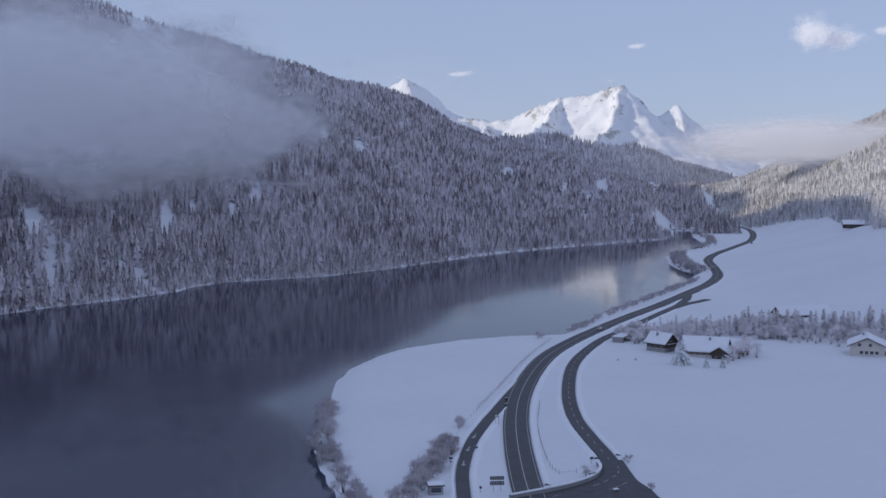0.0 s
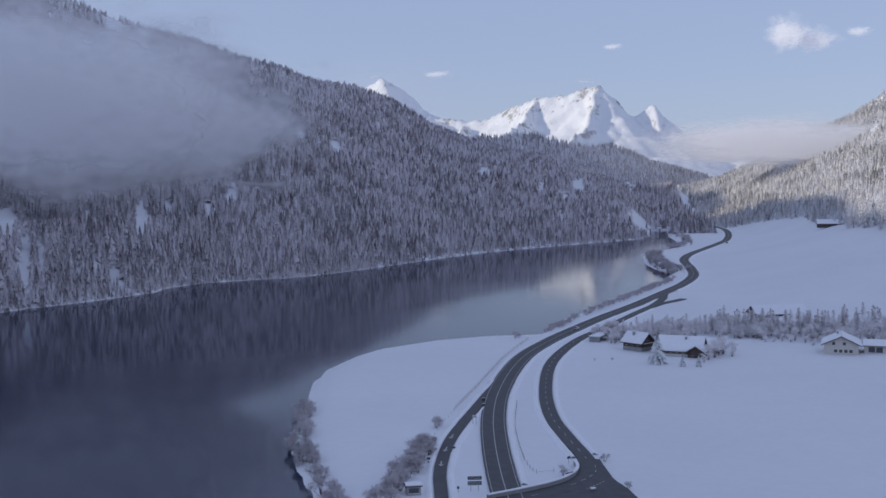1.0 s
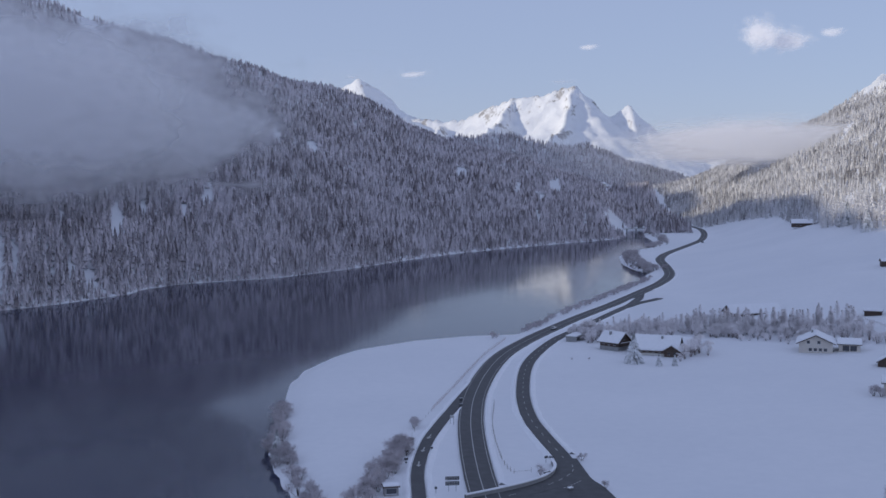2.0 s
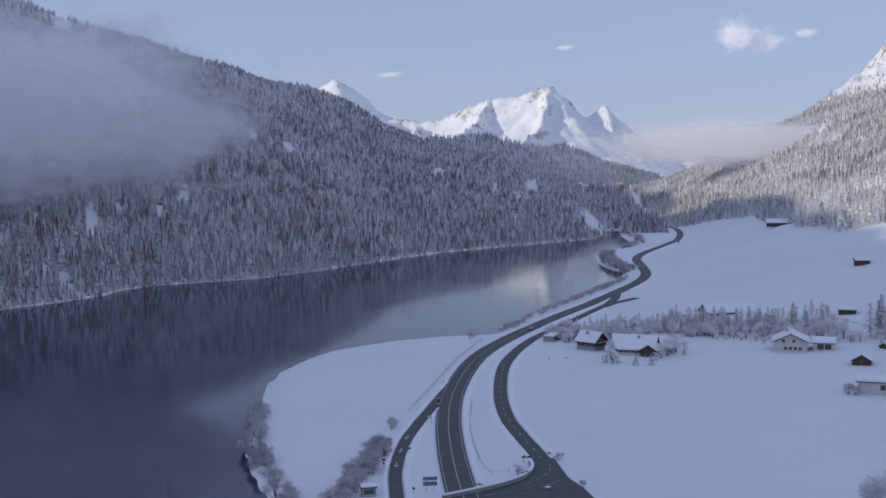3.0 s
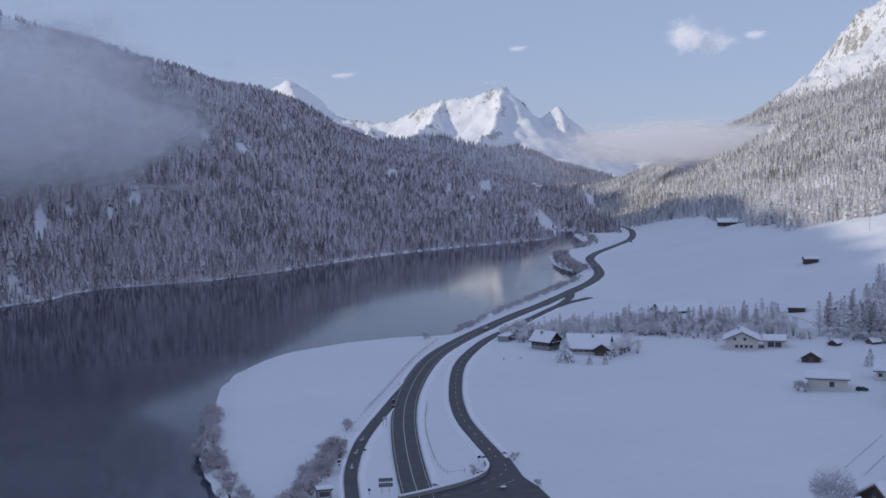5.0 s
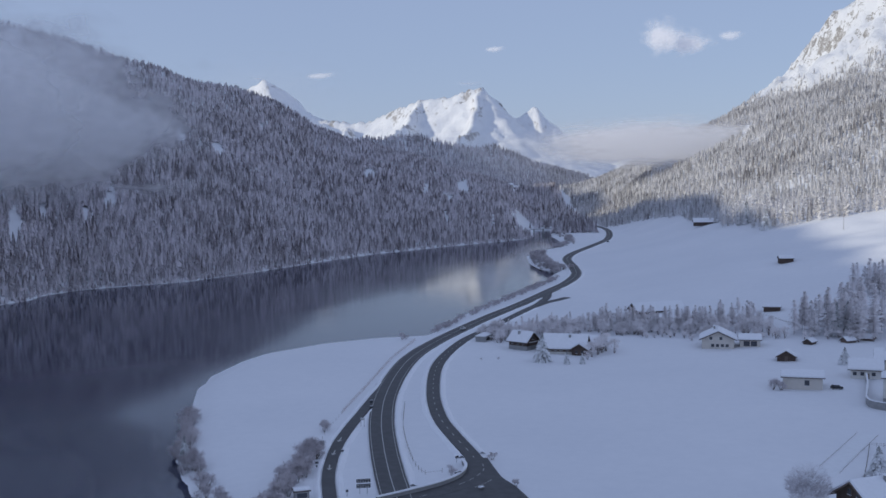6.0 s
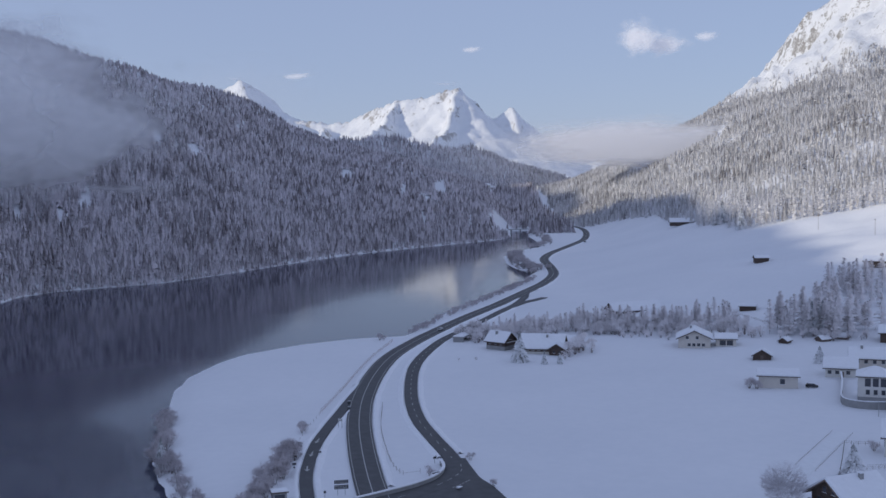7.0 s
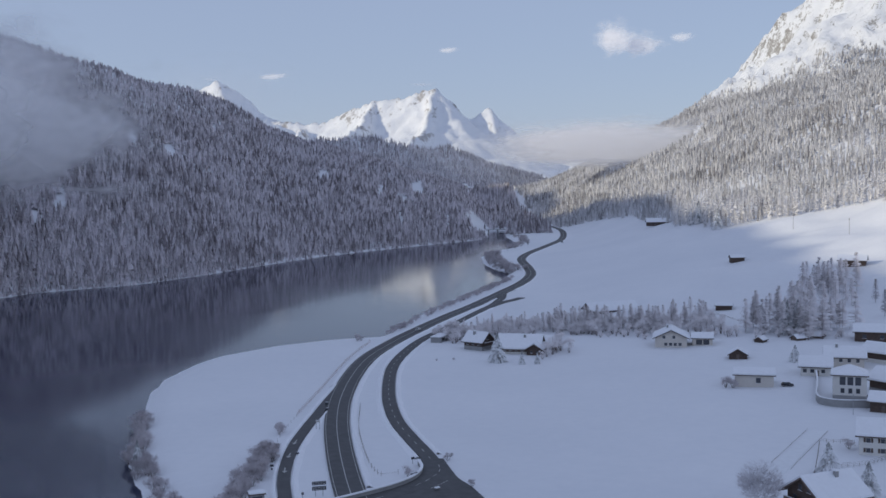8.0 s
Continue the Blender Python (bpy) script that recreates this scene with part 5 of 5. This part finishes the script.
lamp = thing("street_lamp", 179.6, 314.3, gz(179.6, 314.3), 0, "unlit grey street lamp beside the lane", "street lamp")
part("mast", a_rod((0, 0, -0.3), (0, 0, 6.5), 0.1, 0.06), METAL, lamp)
part("arm", a_rod((0, 0, 6.4), (-1.2, 0, 6.7), 0.05), METAL, lamp)
part("lantern", a_box(-1.8, -1.1, -0.18, 0.18, 6.62, 6.8, bevel=0.04), METAL, lamp)

# small bridge where the stream passes under the side road
sb = thing("stream_bridge", 80.5, 503.5, gz(80.5, 503.5) - 0.4, 62, "low concrete stream bridge under the side road", "bridge")
for u0, u1 in ((-6.0, -4.6), (4.6, 6.0)):
    part("abutment", a_box(u0, u1, -3.2, 1.6, -1.0, 2.4), CONCRETE, sb)
part("back_wall", a_box(-4.598, 4.598, 1.2, 1.6, -1.0, 2.4), CONCRETE, sb)
part("deck", a_box(-6.2, 6.2, -3.4, 1.8, 2.404, 2.9), CONCRETE, sb)
part("snow_cover", a_box(-6.2, 6.2, -3.4, 1.8, 2.904, 3.3, bevel=0.1), ROOF_SNOW, sb)

# bridge that carries the junction over the main road
br = thing("road_bridge", 0, 0, 0, label="low road bridge with snow-capped concrete parapet", category="bridge")
par = np.array([(15.2, 255.6), (23.2, 260), (30.4, 264.8), (35.5, 270), (38.6, 275.5), (40.0, 281), (40.0, 287)])
pl = bed(list(map(tuple, par)), 1.5, 0.0)
ribbon("parapet", pl, -0.25, 0.25, 1.25, CONCRETE, br, 1.6)
ribbon("snow_cap", pl, -0.4, 0.4, 1.52, ROOF_SNOW, br, 0.26)


def arrow(x, y, turn):
    z = gz(x, y) + 0.43
    ob = thing("road_arrow", x, y, z, turn, "white painted direction arrow on wet asphalt", "road marking", "arrows on the slip road")
    bm = bmesh.new()
    slab(bm, [(-0.18, -0.8, 0), (0.18, -0.8, 0), (0.18, 2.6, 0), (-0.18, 2.6, 0)], 0.02)
    slab(bm, [(-0.75, -0.804, 0), (0, -2.6, 0), (0.75, -0.804, 0)], 0.02)
    part("paint", bm, ROAD_PAINT, ob)


island = thing("traffic_island", 40.8, 260.8, gz(40.8, 260.8) + 0.72, 35, "small snow-covered traffic island on the asphalt", "traffic island")
part("kerb", a_box(-0.75, 0.75, -0.5, 0.5, 0, 0.16, bevel=0.04), CONCRETE, island)
part("snow_cover", a_box(-0.7, 0.7, -0.45, 0.45, 0.164, 0.34, bevel=0.07), ROOF_SNOW, island)
for x, y, turn in ((8.7, 317.9, -12), (6.6, 303.4, -9), (5.0, 288, -3)):
    arrow(x, y, turn)


# ---- mist and clouds ----
def mist_mat(name, density, grain, lumps, ragged=0.45, core=0.15, fill=0.55, stray=0.5):
    """Drifting droplets: see-through, thinning out towards the rim of the bank, with ragged lumps."""
    m = bpy.data.materials.new(name)
    m.use_nodes = True
    nt = m.node_tree
    nt.nodes.remove(nt.nodes["Principled BSDF"])
    out = nt.nodes["Material Output"]
    tc = nt.nodes.new("ShaderNodeTexCoord")
    mp = node(nt, "ShaderNodeMapping", Scale=grain)
    nt.links.new(tc.outputs["Object"], mp.inputs["Vector"])
    n = node(nt, "ShaderNodeTexNoise", Scale=1.0, Detail=7.0, Roughness=0.6, Distortion=0.5)
    nt.links.new(mp.outputs[0], n.inputs["Vector"])
    flat = node(nt, "ShaderNodeMapping", Scale=(1, 0, 1))
    nt.links.new(tc.outputs["Object"], flat.inputs["Vector"])
    ln = nt.nodes.new("ShaderNodeVectorMath")
    ln.operation = "LENGTH"
    nt.links.new(flat.outputs[0], ln.inputs[0])
    fall = nt.nodes.new("ShaderNodeMapRange")
    fall.interpolation_type = "SMOOTHSTEP"
    for sock, val in zip(fall.inputs[1:5], (core, 1.0, 1.0, 0.0)):
        sock.default_value = val
    # a slow unevenness pushes the rim in and out
    slow = node(nt, "ShaderNodeTexNoise", Scale=1.5, Detail=3.0, Roughness=0.6)
    nt.links.new(tc.outputs["Object"], slow.inputs["Vector"])
    nt.links.new(calc(nt, "ADD", ln.outputs["Value"], calc(nt, "MULTIPLY", calc(nt, "ADD", slow.outputs["Fac"], -0.5), stray * 2)), fall.inputs[0])
    lump = nt.nodes.new("ShaderNodeMapRange")
    for sock, val in zip(lump.inputs[1:5], (0.5 - lumps, 0.5 + lumps, 0.0, 1.0)):
        sock.default_value = val
    # the rim eats into the lumps, so that the outline is ragged
    nt.links.new(calc(nt, "ADD", n.outputs["Fac"], calc(nt, "MULTIPLY", calc(nt, "ADD", fall.outputs[0], -fill), ragged)), lump.inputs[0])
    alpha = calc(nt, "MULTIPLY", calc(nt, "MULTIPLY", lump.outputs[0], fall.outputs[0]), density)
    dif, tra, clear = nt.nodes.new("ShaderNodeBsdfDiffuse"), nt.nodes.new("ShaderNodeBsdfTranslucent"), nt.nodes.new("ShaderNodeBsdfTransparent")
    for b in (dif, tra):
        b.inputs["Color"].default_value = (0.98, 0.972, 0.98, 1)
    body, mixed = nt.nodes.new("ShaderNodeMixShader"), nt.nodes.new("ShaderNodeMixShader")
    nt.links.new(dif.outputs[0], body.inputs[1])
    nt.links.new(tra.outputs[0], body.inputs[2])
    nt.links.new(alpha, mixed.inputs[0])
    nt.links.new(clear.outputs[0], mixed.inputs[1])
    nt.links.new(body.outputs[0], mixed.inputs[2])
    nt.links.new(mixed.outputs[0], out.inputs["Surface"])
    return m


def mist(name, x, y, z, turn, half_w, half_h, deep, sheets, mat, label):
    """Droplets in a few bowed slices, one behind the other, each drifting by itself."""
    gu, gv = np.meshgrid(np.linspace(-1, 1, 13), np.linspace(-1, 1, 9))
    for k in range(sheets):
        off = k - (sheets - 1) / 2
        ob = mesh_object(name, np.stack([gu, off + 0.4 * (gu ** 2 + gv ** 2), gv], -1).reshape(-1, 3), grid_faces(9, 13), mat, smooth=True)
        ob.matrix_basis = pose(x, y, z, 0, 0, turn) @ Matrix.Diagonal((half_w, deep, half_h, 1))
        tagged(ob, label, "cloud", kind="stuff")


FOG = mist_mat("valley_fog", 0.95, (2.2, 0.9, 2.0), 0.3, 0.8, 0.2, 0.3, 0.7)
BAND = mist_mat("cloud_band", 0.95, (2.2, 0.9, 1.1), 0.32, 0.6, 0.3, 0.33)
WISP = mist_mat("fog_wisp", 0.7, (3.0, 1.0, 1.3), 0.3, 0.7, -0.4)
# faint see-through white that stands in for the haze of distance
HAZE = mist_mat("distance_haze", 0.3, (1.0, 1.0, 0.8), 0.6, 0.2)
CLOUD = mist_mat("fair_weather_cloud", 0.8, (2.6, 0.7, 2.4), 0.22, 1.0, -0.1)
mist("fog_bank", -250, 710, 136, 19, 155, 82, 16, 3, FOG, "bluish fog bank hanging on the wooded mountainside")
mist("fog_bank", -172, 782, 128, 12, 128, 66, 16, 2, FOG, "ragged end of the fog bank against the forest")
mist("fog_bank", -205, 773, 97, 15, 163, 45, 16, 2, WISP, "thin low fog trailing over the trees")
mist("fog_bank", -123, 922, 73, 8, 94, 16, 16, 1, WISP, "thin wisp of fog drifting along the slope")
mist("fog_bank", 575, 1750, 126, -18, 270, 50, 20, 3, BAND, "low grey cloud band lying across the valley")
# single sheets added to pale what lies far behind them
mist("haze_sheet", 560, 2560, 60, -12, 420, 120, 20, 1, HAZE, "see-through sheet of distance haze over the valley head")
mist("haze_sheet", 400, 2480, 110, -8, 400, 120, 20, 1, HAZE, "see-through sheet of distance haze before the wooded foothill")
mist("haze_sheet", -110, 4330, 400, 0, 330, 170, 20, 1, HAZE, "see-through sheet of distance haze before the far summit")
mist("haze_sheet", 640, 3300, 90, -12, 620, 170, 20, 1, HAZE, "see-through sheet of distance haze below the white peaks")
# these turn their broad side between the sun and the valley
mist("cloud", 1500, 4540, 655, -60, 215, 125, 22, 2, CLOUD, "small white cumulus cloud in blue sky")
mist("cloud", 1600, 4510, 622, -58, 215, 85, 22, 2, CLOUD, "ragged white cumulus cloud in blue sky")
mist("cloud", 1764, 4476, 640, -60, 110, 45, 22, 1, CLOUD, "small torn cloud scrap in blue sky")
mist("cloud", 817, 4730, 614, -55, 105, 28, 22, 1, CLOUD, "tiny white cloud above the peaks")
mist("cloud", 74, 4850, 514, -50, 170, 30, 22, 1, CLOUD, "tiny flat white cloud above the peaks")
mist("snow_plume", 632, 4225, 428, -8, 85, 20, 15, 1, WISP, "blown snow drifting off the summit")
mist("snow_plume", -175, 4640, 486, 2, 60, 16, 15, 1, WISP, "faint blown snow at the far summit")
